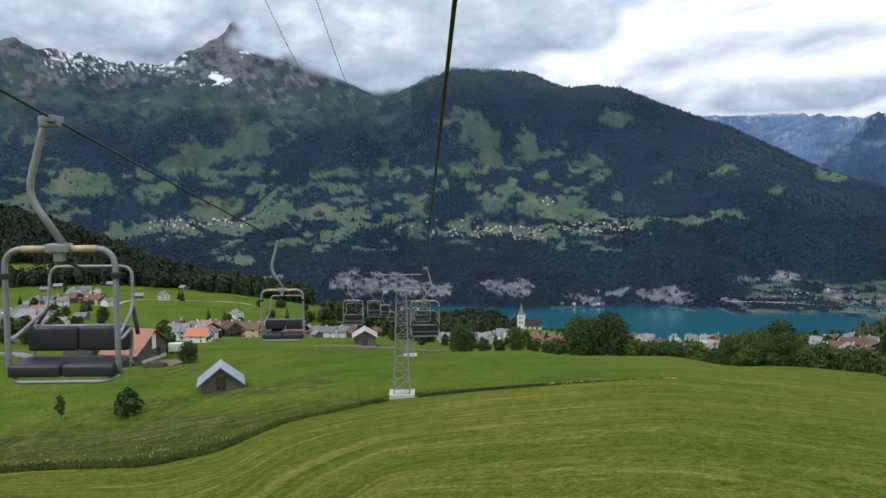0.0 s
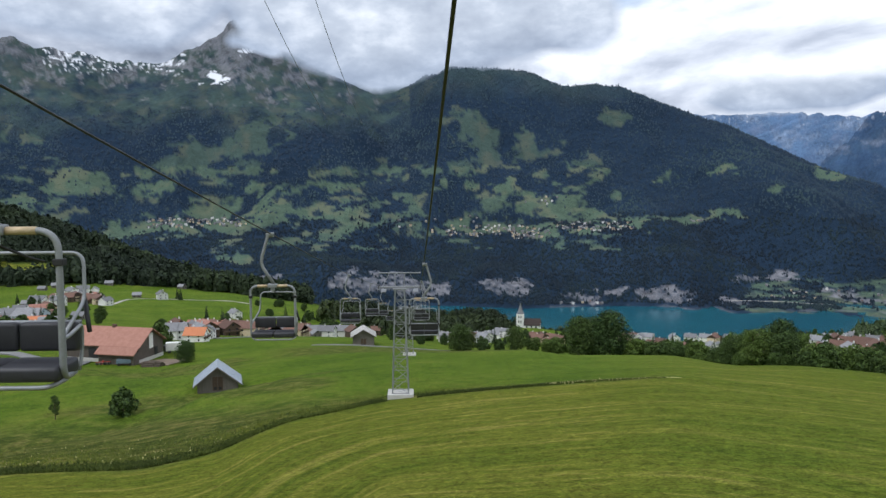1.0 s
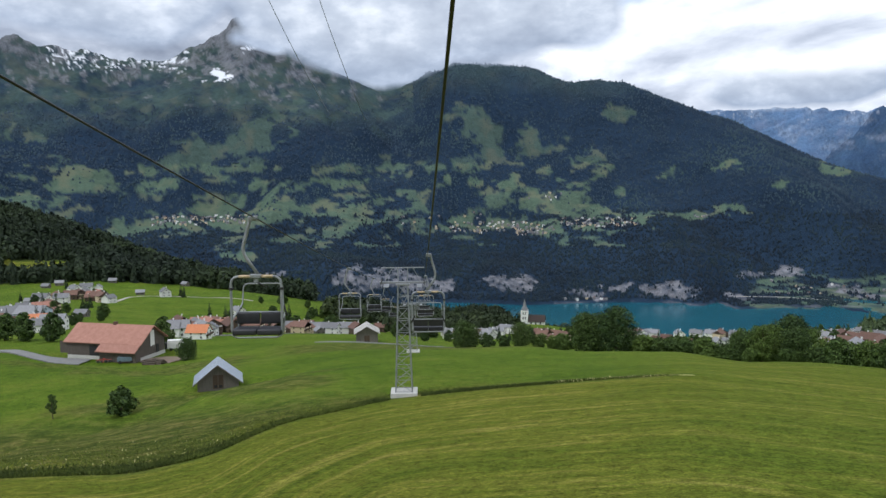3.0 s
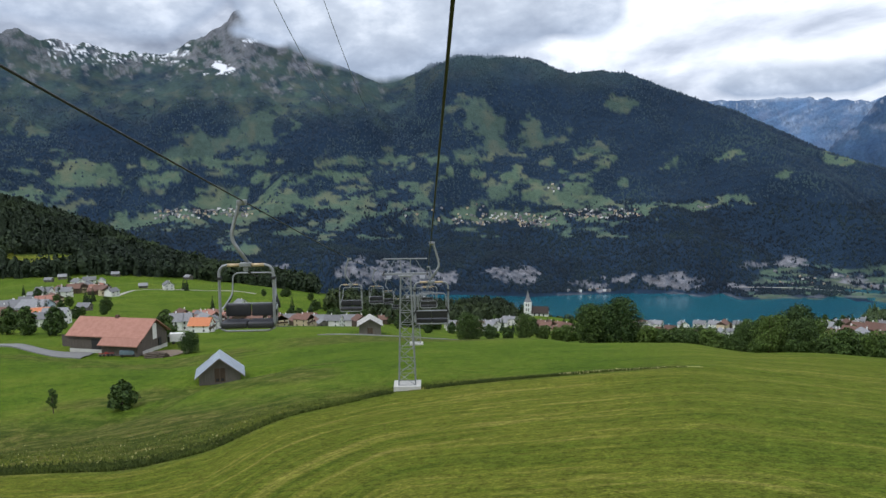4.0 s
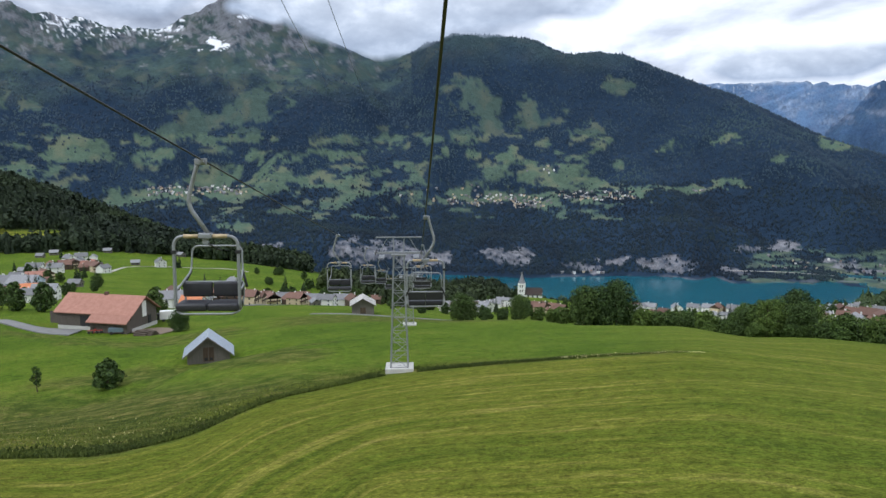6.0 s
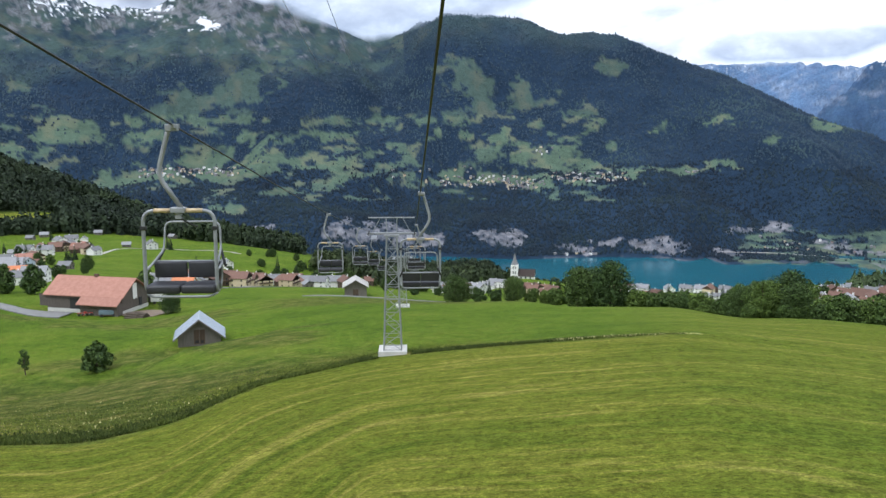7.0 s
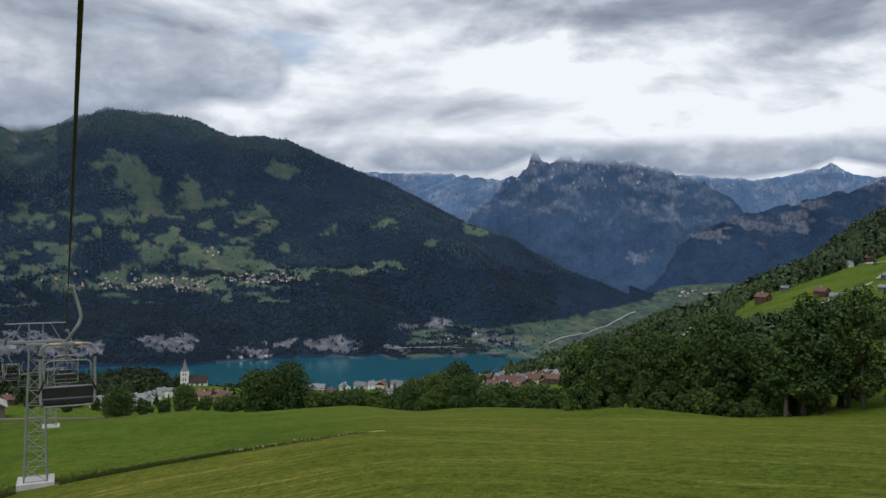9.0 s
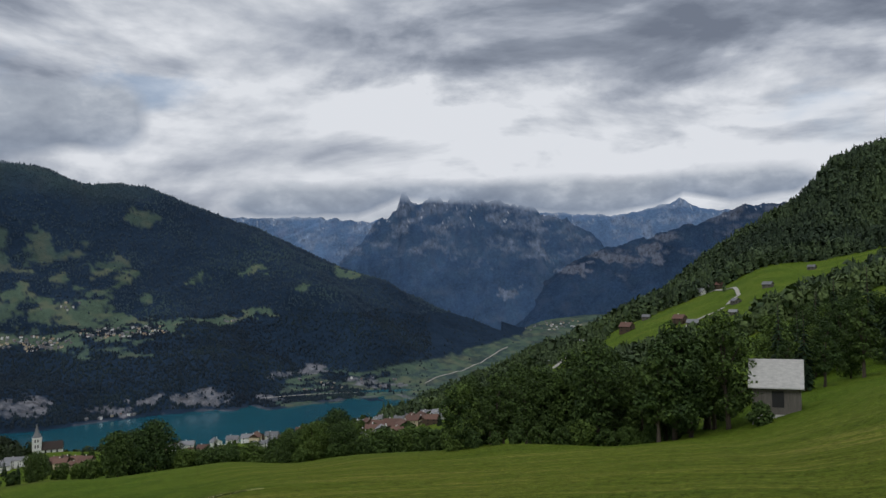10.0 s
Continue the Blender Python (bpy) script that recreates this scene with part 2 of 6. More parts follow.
TERRACE = ring(1.0, (-180, 200, 7), (-110, 260, 0), (-60, 300, -8), (-29, 300, -10.3), (-24, 300, -10.2), (-18, 290, -11.1), (-11, 300, -11.2), (-6, 285, -11.4), (1, 320, -12.7),
               (9, 320, -13.1), (17, 320, -13.1), (25, 290, -13.0), (33, 200, -12.8), (42, 180, -12.6), (50, 170, -8.7), (57, 170, -7.0), (65, 170, -4.4), (110, 200, 6))
TOWN = ring(1.0, (-180, 420, 8), (-110, 500, 2), (-60, 560, -6), (-29, 550, -8.3), (-22, 550, -8.5), (-17, 520, -9.5), (-11, 500, -10.5), (-6, 520, -10.9), (0, 700, -11.3),
            (6, 960, -10.6), (10, 900, -11.1), (17, 850, -11.1), (22, 800, -10.9), (27, 700, -10.3), (33, 500, -10.2), (40, 430, -8.8), (46, 420, -6.7), (52, 430, -4.8), (58, 430, -2.6),
            (65, 430, 0.4), (110, 450, 9))
HILL = ring(0.8, (-180, 800, 9), (-110, 900, 4), (-60, 900, -3), (-35, 900, -6.4), (-29, 800, -6.7), (-22, 800, -6.8), (-17, 780, -7.4), (-12, 760, -8.1), (-9.4, 750, -8.7), (-6.5, 760, -9.4), (0, 1000, -10.7),
            (4.4, 1060, -10.7), (6.4, 1150, -11.4), (10, 1080, -11.6), (17, 1000, -11.6), (25, 900, -10.2), (29, 900, -10), (33, 800, -9), (38, 780, -7.3), (42, 760, -5.9), (46, 800, -3.6), (51.5, 860, -1.6),
            (54, 880, -0.1), (58, 900, 0.1), (62, 950, 1.1), (75, 1000, 3), (110, 950, 10))
RIM = ring(0.4, (-180, 1350, 10), (-110, 1350, 6), (-60, 1350, 2), (-35, 1350, 0.1), (-29, 1300, -1.9), (-25.7, 1250, -3.1), (-22.4, 1200, -4.5), (-18.9, 1150, -6), (-16.3, 1100, -7), (-13.3, 1080, -8), (-10.5, 1050, -8.6),
           (-7, 1150, -9.8), (0, 1220, -9.8), (4.4, 1260, -9.9), (6.4, 1350, -12.3), (10, 1450, -13.6), (20, 1400, -13), (29, 1250, -10.9), (33, 1150, -9), (37.7, 1100, -7.4), (41.7, 1100, -5.9), (43.7, 1100, -4.9), (47.7, 1150, -2.7),
           (50.4, 1150, -0.3), (54.5, 1200, 2.2), (56.6, 1250, 3.4), (57.7, 1280, 4.3), (58.7, 1300, 5.9), (60.4, 1300, 6.6), (62.6, 1300, 7), (75, 1300, 9), (110, 1350, 11))
BED = ring(0.5, (-180, 1800, 8), (-110, 1800, 5), (-60, 1800, -4), (-35, 1800, -8), (-10, 1800, -12.3), (30, 1800, -12.3), (45, 1800, -11.8), (58, 1800, -6), (75, 1800, 5), (110, 1800, 8))
# the far side of the lake
SHORE = ring(0.25, (-180, 2300, 8), (-110, 2300, 4), (-60, 2300, -6), (-35, 2380, -9.0), (0.8, 2350, -9.09), (6.2, 2300, -9.29), (9.4, 2345, -9.12), (13.4, 2390, -8.95), (16.8, 2400, -8.91), (17.6, 2360, -9.07), (18.4, 2370, -9.0),
             (19.2, 2450, -8.75), (20.5, 2330, -9.17), (24.1, 2420, -8.84), (28.7, 2500, -8.56), (30.5, 2420, -8.78), (34, 2100, -10.05), (45, 2050, -10.3), (75, 2200, 3), (110, 2300, 8))
FOOT = (SHORE[0] + 14, SHORE[1] + 5.0)
CLIFF = ring(0.3, (-180, 2480, 9), (-110, 2480, 5), (-60, 2480, -5), (-35, 2480, -7.2), (-6.9, 2470, -6.7), (-3, 2460, -7.2), (0.8, 2450, -8.0), (2.4, 2440, -8.1), (3.7, 2440, -7.25), (6.6, 2440, -7.8), (10, 2450, -8.1), (13.7, 2470, -7.55), (17.6, 2490, -7.4),
             (19.5, 2560, -8.2), (24, 2560, -8.2), (29, 2600, -8.1), (34, 2500, -8.45), (45, 2500, -8.4), (75, 2500, 4), (110, 2480, 9))
SHELF = ring(0.5, (-180, 2850, 9), (-110, 2850, 6), (-60, 2850, -3), (-35, 2850, -4.2), (-28, 2850, -4.2), (-21, 2850, -3.7), (-14, 2850, -3.7), (-7, 2850, -4.6), (-3.2, 2850, -5.0), (0.5, 2850, -4.4), (5.8, 2850, -4.7), (10.9, 2850, -4.1),
             (18, 2850, -3.4), (21, 2850, -3.9), (23, 2850, -5.4), (26, 2850, -6.0), (29, 2850, -6.7), (33, 2850, -7.2), (45, 2850, -7.1), (75, 2850, 4), (110, 2850, 9))
BACK = ring(0.5, (-180, 3080, 10), (-110, 3080, 7), (-60, 3080, -1.5), (-28, 3080, -2.7), (-21, 3080, -2.7), (-14, 3080, -2.5), (-7, 3080, -2.7), (0, 3080, -3.0), (6, 3080, -2.7), (11, 3080, -1.8), (18, 3080, -2.1), (21, 3080, -1.8),
            (25, 3080, -2.8), (29, 3080, -4.4), (32, 3080, -5.6), (35, 3080, -6.2), (38, 3080, -6.5), (45, 3080, -6.4), (75, 3080, 4), (110, 3080, 10))
BRACE = ring(0.6, (-180, 3450, 10), (-110, 3450, 8), (-60, 3450, 2), (-35, 3450, 2), (-28, 3450, 1.4), (-21, 3450, 1.6), (-15, 3450, 2.6), (-9, 3450, 2.9), (-6, 3450, 1.2), (-3.5, 3450, -0.6), (-1.5, 3450, 0.8), (0, 3450, 2.3), (6, 3450, 2.6), (12, 3450, 2.4), (18, 3450, 1.3), (21, 3450, 0.6),
             (25, 3450, -0.5), (29, 3450, -1.9), (32, 3450, -3.3), (35.7, 3450, -4.4), (38.5, 3450, -5.3), (42, 3450, -5.4), (50, 3450, -5), (75, 3450, 4), (110, 3450, 10))
TOP = ring(0.25, (-180, 4300, 10), (-110, 4300, 9), (-60, 4400, 8), (-36, 4450, 8.3), (-28.4, 4450, 8.3), (-27.6, 4450, 8.5), (-26.5, 4450, 7.9), (-25, 4500, 7.8), (-22, 4550, 7.7), (-18.5, 4550, 7.4), (-17.4, 4500, 8.3), (-16.4, 4500, 8.5), (-15.6, 4450, 9.3), (-15.0, 4450, 9.4), (-14.5, 4450, 10.1), (-13.9, 4450, 10.7), (-13.4, 4450, 10.2), (-12.8, 4450, 9.8),
           (-12.1, 4450, 9.3), (-10.2, 4450, 8.7), (-8.6, 4450, 8.1), (-5, 4550, 7.6), (-1.5, 4550, 7.3), (-0.1, 4000, 7.1), (0.9, 3900, 7.9), (3, 3900, 7.9), (4.9, 3900, 7.6), (6.5, 3900, 7.4), (8.9, 3900, 6.35), (10.7, 3900, 6.6), (12.8, 3900, 6.3), (14.3, 3900, 5.7), (16.6, 3900, 4.7),
           (20.2, 3900, 3.3), (23.1, 3850, 1.9), (25.6, 3800, 0.75), (28.9, 3700, -0.5), (32.1, 3650, -2.2), (35.7, 3650, -3.6), (38.5, 3700, -4.7), (40, 4050, -3.7), (43, 4150, -3.2), (50, 4150, -3.0), (75, 4000, 4), (110, 4300, 10))
BEYOND = (TOP[0] + 330, np.where(np.abs(TURN - 46) < 9, TOP[1] + 8, TOP[1] - 260))
RINGS = [NEAR, UNDER, DITCH, BANK, CREST, TERRACE, TOWN, HILL, RIM, BED, SHORE, FOOT, CLIFF, SHELF, BACK, BRACE, TOP, BEYOND]
RING_R = np.array([r for r, z in RINGS])
RING_Z = np.array([z for r, z in RINGS])


def land(az, r):
    """Height of the bare land at bearings az (degrees) and distances r from the viewpoint."""
    az, r = np.broadcast_arrays(np.asarray(az, float), np.asarray(r, float))
    i = np.clip((az + 180) / 0.1, 0, len(TURN) - 1.001)
    i0 = i.astype(int)
    f = i - i0
    R = RING_R[:, i0] * (1 - f) + RING_R[:, i0 + 1] * f
    Z = RING_Z[:, i0] * (1 - f) + RING_Z[:, i0 + 1] * f
    h = np.maximum(np.diff(R, axis=0), 0.5)
    s = np.diff(Z, axis=0) / h
    d = np.zeros_like(R)
    prod = s[:-1] * s[1:]
    d[1:-1] = np.where(prod > 0, 2 * prod / np.where(np.abs(s[:-1] + s[1:]) < 1e-9, 1e-9, s[:-1] + s[1:]), 0)
    d[0], d[-1] = s[0], s[-1]
    z = np.where(r <= R[0], Z[0], Z[-1])
    for k in range(len(RINGS) - 1):
        t = np.clip((r - R[k]) / h[k], 0, 1)
        y = (Z[k] * (1 + 2 * t) * (1 - t) ** 2 + d[k] * h[k] * t * (1 - t) ** 2 + Z[k + 1] * t * t * (3 - 2 * t) + d[k + 1] * h[k] * t * t * (t - 1))
        z = np.where((r > R[k]) & (r <= R[k + 1]), y, z)
    return z


def ring_at(which, az):
    return np.interp(az, TURN, which[0])


def relief(az, r, x, y):
    """Bumps, gullies and crags on the land."""
    z = (0.35 + 0.6 * np.clip((r - 70) / 40, 0, 1) * np.clip((-6 - az) / 5, 0, 1)) * fbm(x / 24, y / 24, 4) * np.clip((r - 15) / 40, 0, 1)
    trough = np.interp(az, [-40, -27, -21, -16], [108, 113, 119, 124])
    z = z - 1.5 * np.exp(-((r - trough) / 7.5) ** 2) * np.clip((-16.5 - az) / 3, 0, 1) * np.clip((az + 50) / 10, 0, 1)
    z = z + 5 * fbm(x / 120, y / 120, 5) * np.clip((r - 260) / 500, 0, 1) * (r < 1800)
    up = np.clip((r - 2480) / 500, 0, 1) * np.clip((38 - az) / 6, 0, 1)
    mid = np.clip((r - 2560) / 350, 0, 1) * np.clip((ring_at(TOP, az) - r) / 420, 0, 1) * np.clip((36 - az) / 8, 0, 1)
    spur = 1 - np.abs(fbm(x / 620 + 0.15 * r / 400, r / 1500, 2, 0.45)) * 1.6
    z = z + mid * ((spur - 0.55) * 130 + 85 * fbm(x / 480, y / 380, 3, 0.5))
    high = np.clip((r - 3900) / 300, 0, 1) * np.clip((-6 - az) / 3, 0, 1)
    z = z + up * (18 + 34 * high) * fbm(x / 110, y / 110, 5, 0.55)
    return z + np.clip((r - 2380) / 60, 0, 1) * np.clip((2520 - r) / 60, 0, 1) * 14 * fbm(az * 1.3, r / 60, 4)


PADS = []


def level(x, y, z):
    """Evens the ground out where a building stands."""
    for cx, cy, cz, rad in PADS:
        w = np.clip(1.9 - np.hypot(x - cx, y - cy) / rad, 0, 1)
        w = w * w * (3 - 2 * w)
        z = z * (1 - w) + cz * w
    return z


def height(x, y):
    """Height of the ground at a place of the plan."""
    dx, dy = x - EYE.x, y - EYE.y
    az, r = math.degrees(math.atan2(dx, dy)), math.hypot(dx, dy)
    return float(level(x, y, land(az, r) + relief(np.array(az), np.array(r), np.array(x), np.array(y))))


def spot(az, r, down=0.0):
    """A place on the ground by bearing and distance."""
    x, y = EYE.x + r * math.sin(radians(az)), EYE.y + r * math.cos(radians(az))
    return Vector((x, y, height(x, y) - down))


for pad_az, pad_r, pad_size in ((-15.7, 141, 8.5), (-22.3, 240, 15.0), (-5.5, 262, 6.0)):
    pad = spot(pad_az, pad_r)
    PADS.append((pad.x, pad.y, pad.z, pad_size))


def blobs(az, el, table, seed=0.0, edge=0.5):
    """Cover by patches (bearing, elevation, half width, half height), with ragged outlines."""
    a2 = az + 1.9 * fbm(az * 0.8 + seed, el * 1.6, 6, 0.62)
    e2 = el + 0.85 * fbm(az * 0.8 - seed, el * 1.6 + 9, 6, 0.62)
    best = np.full_like(a2, -9.0)
    for a, e, w, h in table:
        best = np.maximum(best, 1 - ((a2 - a) / w) ** 2 - ((e2 - e) / h) ** 2)
    return np.clip(best / edge + 0.5, 0, 1)


def sheet(name, az, r, mat, cover, seam=False, lift=None):
    """A polar sheet of land: columns by bearing, rows by distance."""
    A, R = np.meshgrid(az, r)
    X, Y = EYE.x + R * np.sin(np.radians(A)), EYE.y + R * np.cos(np.radians(A))
    Z = level(X, Y, land(A, R) + relief(A, R, X, Y)) if lift is None else lift(A, R, X, Y)
    nr, na = A.shape
    idx = np.arange(nr * na).reshape(nr, na)
    quads = np.stack([idx[:-1, :-1], idx[:-1, 1:], idx[1:, 1:], idx[1:, :-1]], -1).reshape(-1, 4)
    me = bpy.data.meshes.new(name)
    me.vertices.add(nr * na)
    me.vertices.foreach_set("co", np.stack([X, Y, Z], -1).astype(np.float32).ravel())
    me.loops.add(quads.size)
    me.loops.foreach_set("vertex_index", quads[:, ::-1].astype(np.int32).ravel())
    me.polygons.add(len(quads))
    me.polygons.foreach_set("loop_start", (np.arange(len(quads)) * 4).astype(np.int32))
    me.update(calc_edges=True)
    me.polygons.foreach_set("use_smooth", np.ones(len(quads), bool))
    E = np.degrees(np.arctan2(Z - EYE.z, R))
    zone = me.color_attributes.new("zone", "FLOAT_COLOR", "POINT")
    zone.data.foreach_set("color", np.concatenate([np.stack(cover(A, R, E, X, Y), -1), np.ones((nr, na, 1))], -1).astype(np.float32).ravel())
    uv = me.uv_layers.new(name="rows")
    coords = np.stack([R * np.radians(A), ring_at(DITCH, A) * 1.0 - R], -1).reshape(-1, 2)
    uv.data.foreach_set("uv", coords[quads[:, ::-1].ravel()].astype(np.float32).ravel())
    me.materials.append(mat)
    return new(name, me)


def zero(A):
    return np.zeros_like(A)


def ground_cover(A, R, E, X, Y):
    ditch, bank, crest = ring_at(DITCH, A), ring_at(BANK, A), ring_at(CREST, A)
    wob = 1.2 * fbm(X / 9, Y / 9, 3)
    fade = np.clip((21 - A) / 10, 0, 1)
    mown = np.clip((ditch + wob - R) / 2.0 + 0.5, 0, 1) * fade + (1 - fade) * 0.7 * np.clip((crest - R) / 60 + 0.3, 0, 1)
    past = np.clip((R - ditch - wob) / 1.5 + 0.5, 0, 1) * np.clip((17 - A) / 3, 0, 1)
    strip = past * np.maximum(np.clip((ditch + 5 + 2 * wob - R) / 4, 0, 1), 0.95 * np.clip((bank + 6 * wob - R) / 25 + 0.3, 0, 1) * (A < -4))
    rough = np.clip((fbm(X / 26, Y / 14, 4) - 0.22) * 5, 0, 0.75) * (A < -7) * past * (R < crest)
    hollow = np.interp(A, [-40, -27, -21, -16], [108, 113, 119, 124])
    rough = np.maximum(rough, np.clip((1.0 - np.abs(R - hollow + 4 * wob) / 6) * 1.6, 0, 0.9) * np.clip((-17 - A) / 3, 0, 1))
    strip = np.maximum(strip, rough)
    strip = np.maximum(strip, 0.75 * np.clip((R - 188) / 4, 0, 1) * np.clip((crest + 20 - R) / 10, 0, 1) * np.clip((9 - A) / 2, 0, 1) * np.clip((A + 13) / 3, 0, 1))
    hill, rim = ring_at(HILL, A), ring_at(RIM, A)
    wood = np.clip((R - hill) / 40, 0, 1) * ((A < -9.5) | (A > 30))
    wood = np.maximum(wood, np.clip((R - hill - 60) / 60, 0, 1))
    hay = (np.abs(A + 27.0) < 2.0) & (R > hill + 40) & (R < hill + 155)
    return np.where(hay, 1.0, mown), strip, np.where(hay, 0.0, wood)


view = np.arange(-38, 68.01, 0.2)
around = np.r_[np.arange(-180, -38, 2.0), view, np.arange(70, 180.1, 2.0)]
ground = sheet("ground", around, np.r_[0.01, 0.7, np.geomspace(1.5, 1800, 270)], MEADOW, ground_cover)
tagged(ground, "rolling alpine meadow, mown above a grassy ditch", "meadow", kind="structure")

# pastures on the far slope: bearing, elevation, half width, half height
PASTURE_WEST = [(-15.5, 2.2, 2.6, 0.8), (-12.4, 3.3, 1.6, 1.1), (-18, 1.2, 1.6, 0.6), (-22.5, 0.3, 2.2, 0.5), (-24.5, -0.2, 1.6, 0.4), (-19.5, -0.6, 1.2, 0.35), (-12.4, -0.7, 1.3, 0.6),
                (-15.8, -2.7, 3.4, 0.9), (-12.5, -2.3, 3.0, 1.0), (-20, -3.2, 2.6, 0.5), (-27.8, -1.2, 1.6, 0.4), (-14.3, -5.2, 1.5, 0.5), (-7.5, -0.4, 2.0, 0.35), (-8, -2.3, 2.4, 0.5), (-6.5, -3.3, 1.0, 0.7), (-27.5, 3.0, 0.9, 0.8), (-10.8, 5.2, 0.7, 0.9)]
PASTURE_EAST = [(1.8, 4.1, 1.9, 0.7), (3.2, 3.2, 1.2, 1.0), (3.4, 1.8, 0.8, 1.0), (7.0, 2.1, 1.7, 0.5), (6.4, 3.0, 0.5, 0.9), (10.2, 1.4, 1.2, 0.4), (12.3, 4.4, 1.3, 0.5), (5.0, -0.6, 0.8, 0.8), (6.2, -1.6, 1.7, 0.7),
                (8.6, -1.9, 1.5, 0.8), (10.2, -2.3, 1.6, 0.5), (3, -3.3, 2.8, 0.55), (8, -3.6, 3.2, 0.5), (12.5, -3.0, 2.6, 0.45), (16.5, -2.8, 2.6, 0.3), (19.8, -2.4, 1.9, 0.3), (1.2, -0.2, 1.6, 0.5), (19.7, 0.5, 0.9, 0.25), (23.2, -0.6, 0.9, 0.3), (26.6, 0.3, 1.2, 0.25), (16.5, 0.0, 1.2, 0.3)]


def flat_land(A, E):
    """The valley plain beside the lake's head."""
    edge = np.interp(A, [20.5, 22, 27.5, 30, 33, 36, 38.5, 40, 44], [-9.2, -6.5, -6.5, -6.3, -5.8, -5.1, -4.5, -2.6, -2.2]) + 0.25 * fbm(A * 1.5, E * 2, 3)
    return np.clip((edge - E) / 0.15, 0, 1) * (A > 20.5) * np.where(A < 29, np.clip(fbm(A * 0.9 + 4, E * 4.5, 4) * 5 + 0.35, 0, 1), 1)


def slope_cover(A, R, E, X, Y):
    n = fbm(X / 260, Y / 260, 5, 0.6)
    green = np.maximum(blobs(A, E, PASTURE_WEST, 0, 0.25), blobs(A, E, PASTURE_EAST, 3.0, 0.25))
    loose = np.clip((fbm(A * 0.7, E * 1.6, 6, 0.62) - 0.12) * 9, 0, 1) * ((E < 1.6) & (E > -5) & (A < 13)) * 0.85
    high = np.clip((E - 3.4 + 2.6 * n) * 0.6, 0, 1) * (A < -2) * np.clip(0.36 + 0.5 * fbm(A * 1.3, E * 2.2, 5, 0.6), 0.0, 0.5) + np.clip((E - 5.2 + 2 * n) * 0.5, 0, 1) * (A > -2) * 0.3
    green = np.maximum(green, loose) * np.clip(1.0 - (fbm(X / 75, Y / 75, 3, 0.5) - 0.22) * 8, 0, 1)
    green = np.maximum(green * np.where(E > 1.0, 0.62, 1.0), high)
    green = np.maximum(green, flat_land(A, E) * np.clip((R - 2000) / 30, 0, 1) * np.clip(0.8 + 1.0 * fbm(A * 2.2, E * 7, 3), 0.45, 1))
    rock = blobs(A, E, [(-4.8, -7.3, 3.2, 0.75), (-1.0, -7.8, 2.2, 0.55), (4.6, -7.6, 2.2, 0.6), (10.2, -8.3, 1.8, 0.3), (12.8, -7.9, 0.7, 0.35), (16.2, -8.0, 1.7, 0.6), (20.6, -8.3, 0.8, 0.4), (22.9, -6.5, 2.2, 0.22), (26.8, -7.2, 1.0, 0.12), (29.4, -8.0, 1.3, 0.14), (-12.1, -7.0, 0.5, 0.45), (27.5, -7.7, 1.2, 0.2)], 7.0, 0.25) * (0.4 + 1.2 * (fbm(A * 3, E * 5, 4) + 0.3))
    crags = np.clip((fbm(A * 1.6, E * 2.2, 5, 0.65) + 0.02 + (E - 7.8) * 0.16 + 0.08 * (np.abs(A + 13) < 6)) * 3, 0, 0.7) * (A < -4) * np.clip((E - 4) / 1.5, 0, 1)
    rock = np.clip(np.maximum(rock, crags), 0, 1)
    snow = np.clip((E - 7.15 + 0.6 * fbm(A * 6, E * 8, 4)) * 6, 0, 1) * (A > -26) * (A < -17.3) * np.clip((fbm(A * 4, E * 14, 5, 0.7) - 0.10) * 7, 0, 1)
    snow = np.maximum(snow, blobs(A, E, [(-15.7, 7.2, 0.5, 0.28), (-15.9, 6.8, 0.25, 0.3), (-13.2, 8.6, 0.3, 0.15)], 1.0, 0.3))
    shore = np.clip((R - ring_at(SHORE, A) + 4) / 4, 0, 1) * np.clip((ring_at(SHORE, A) + 16 - R) / 6, 0, 1)
    rock = np.maximum(rock, shore * 0.5 * (A < 31) * (A > 8) * np.clip(0.5 + 2 * fbm(A * 0.8, E * 0 + 2.0, 3), 0, 1))
    return np.clip(green, 0, 1), rock, np.clip(snow, 0, 1)


far_view = np.arange(-38, 68.01, 0.11)
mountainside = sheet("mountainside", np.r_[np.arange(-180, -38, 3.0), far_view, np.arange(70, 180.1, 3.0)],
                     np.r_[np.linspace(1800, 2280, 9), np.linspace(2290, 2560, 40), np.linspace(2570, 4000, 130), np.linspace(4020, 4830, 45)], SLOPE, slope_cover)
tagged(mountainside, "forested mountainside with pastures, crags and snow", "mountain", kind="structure")


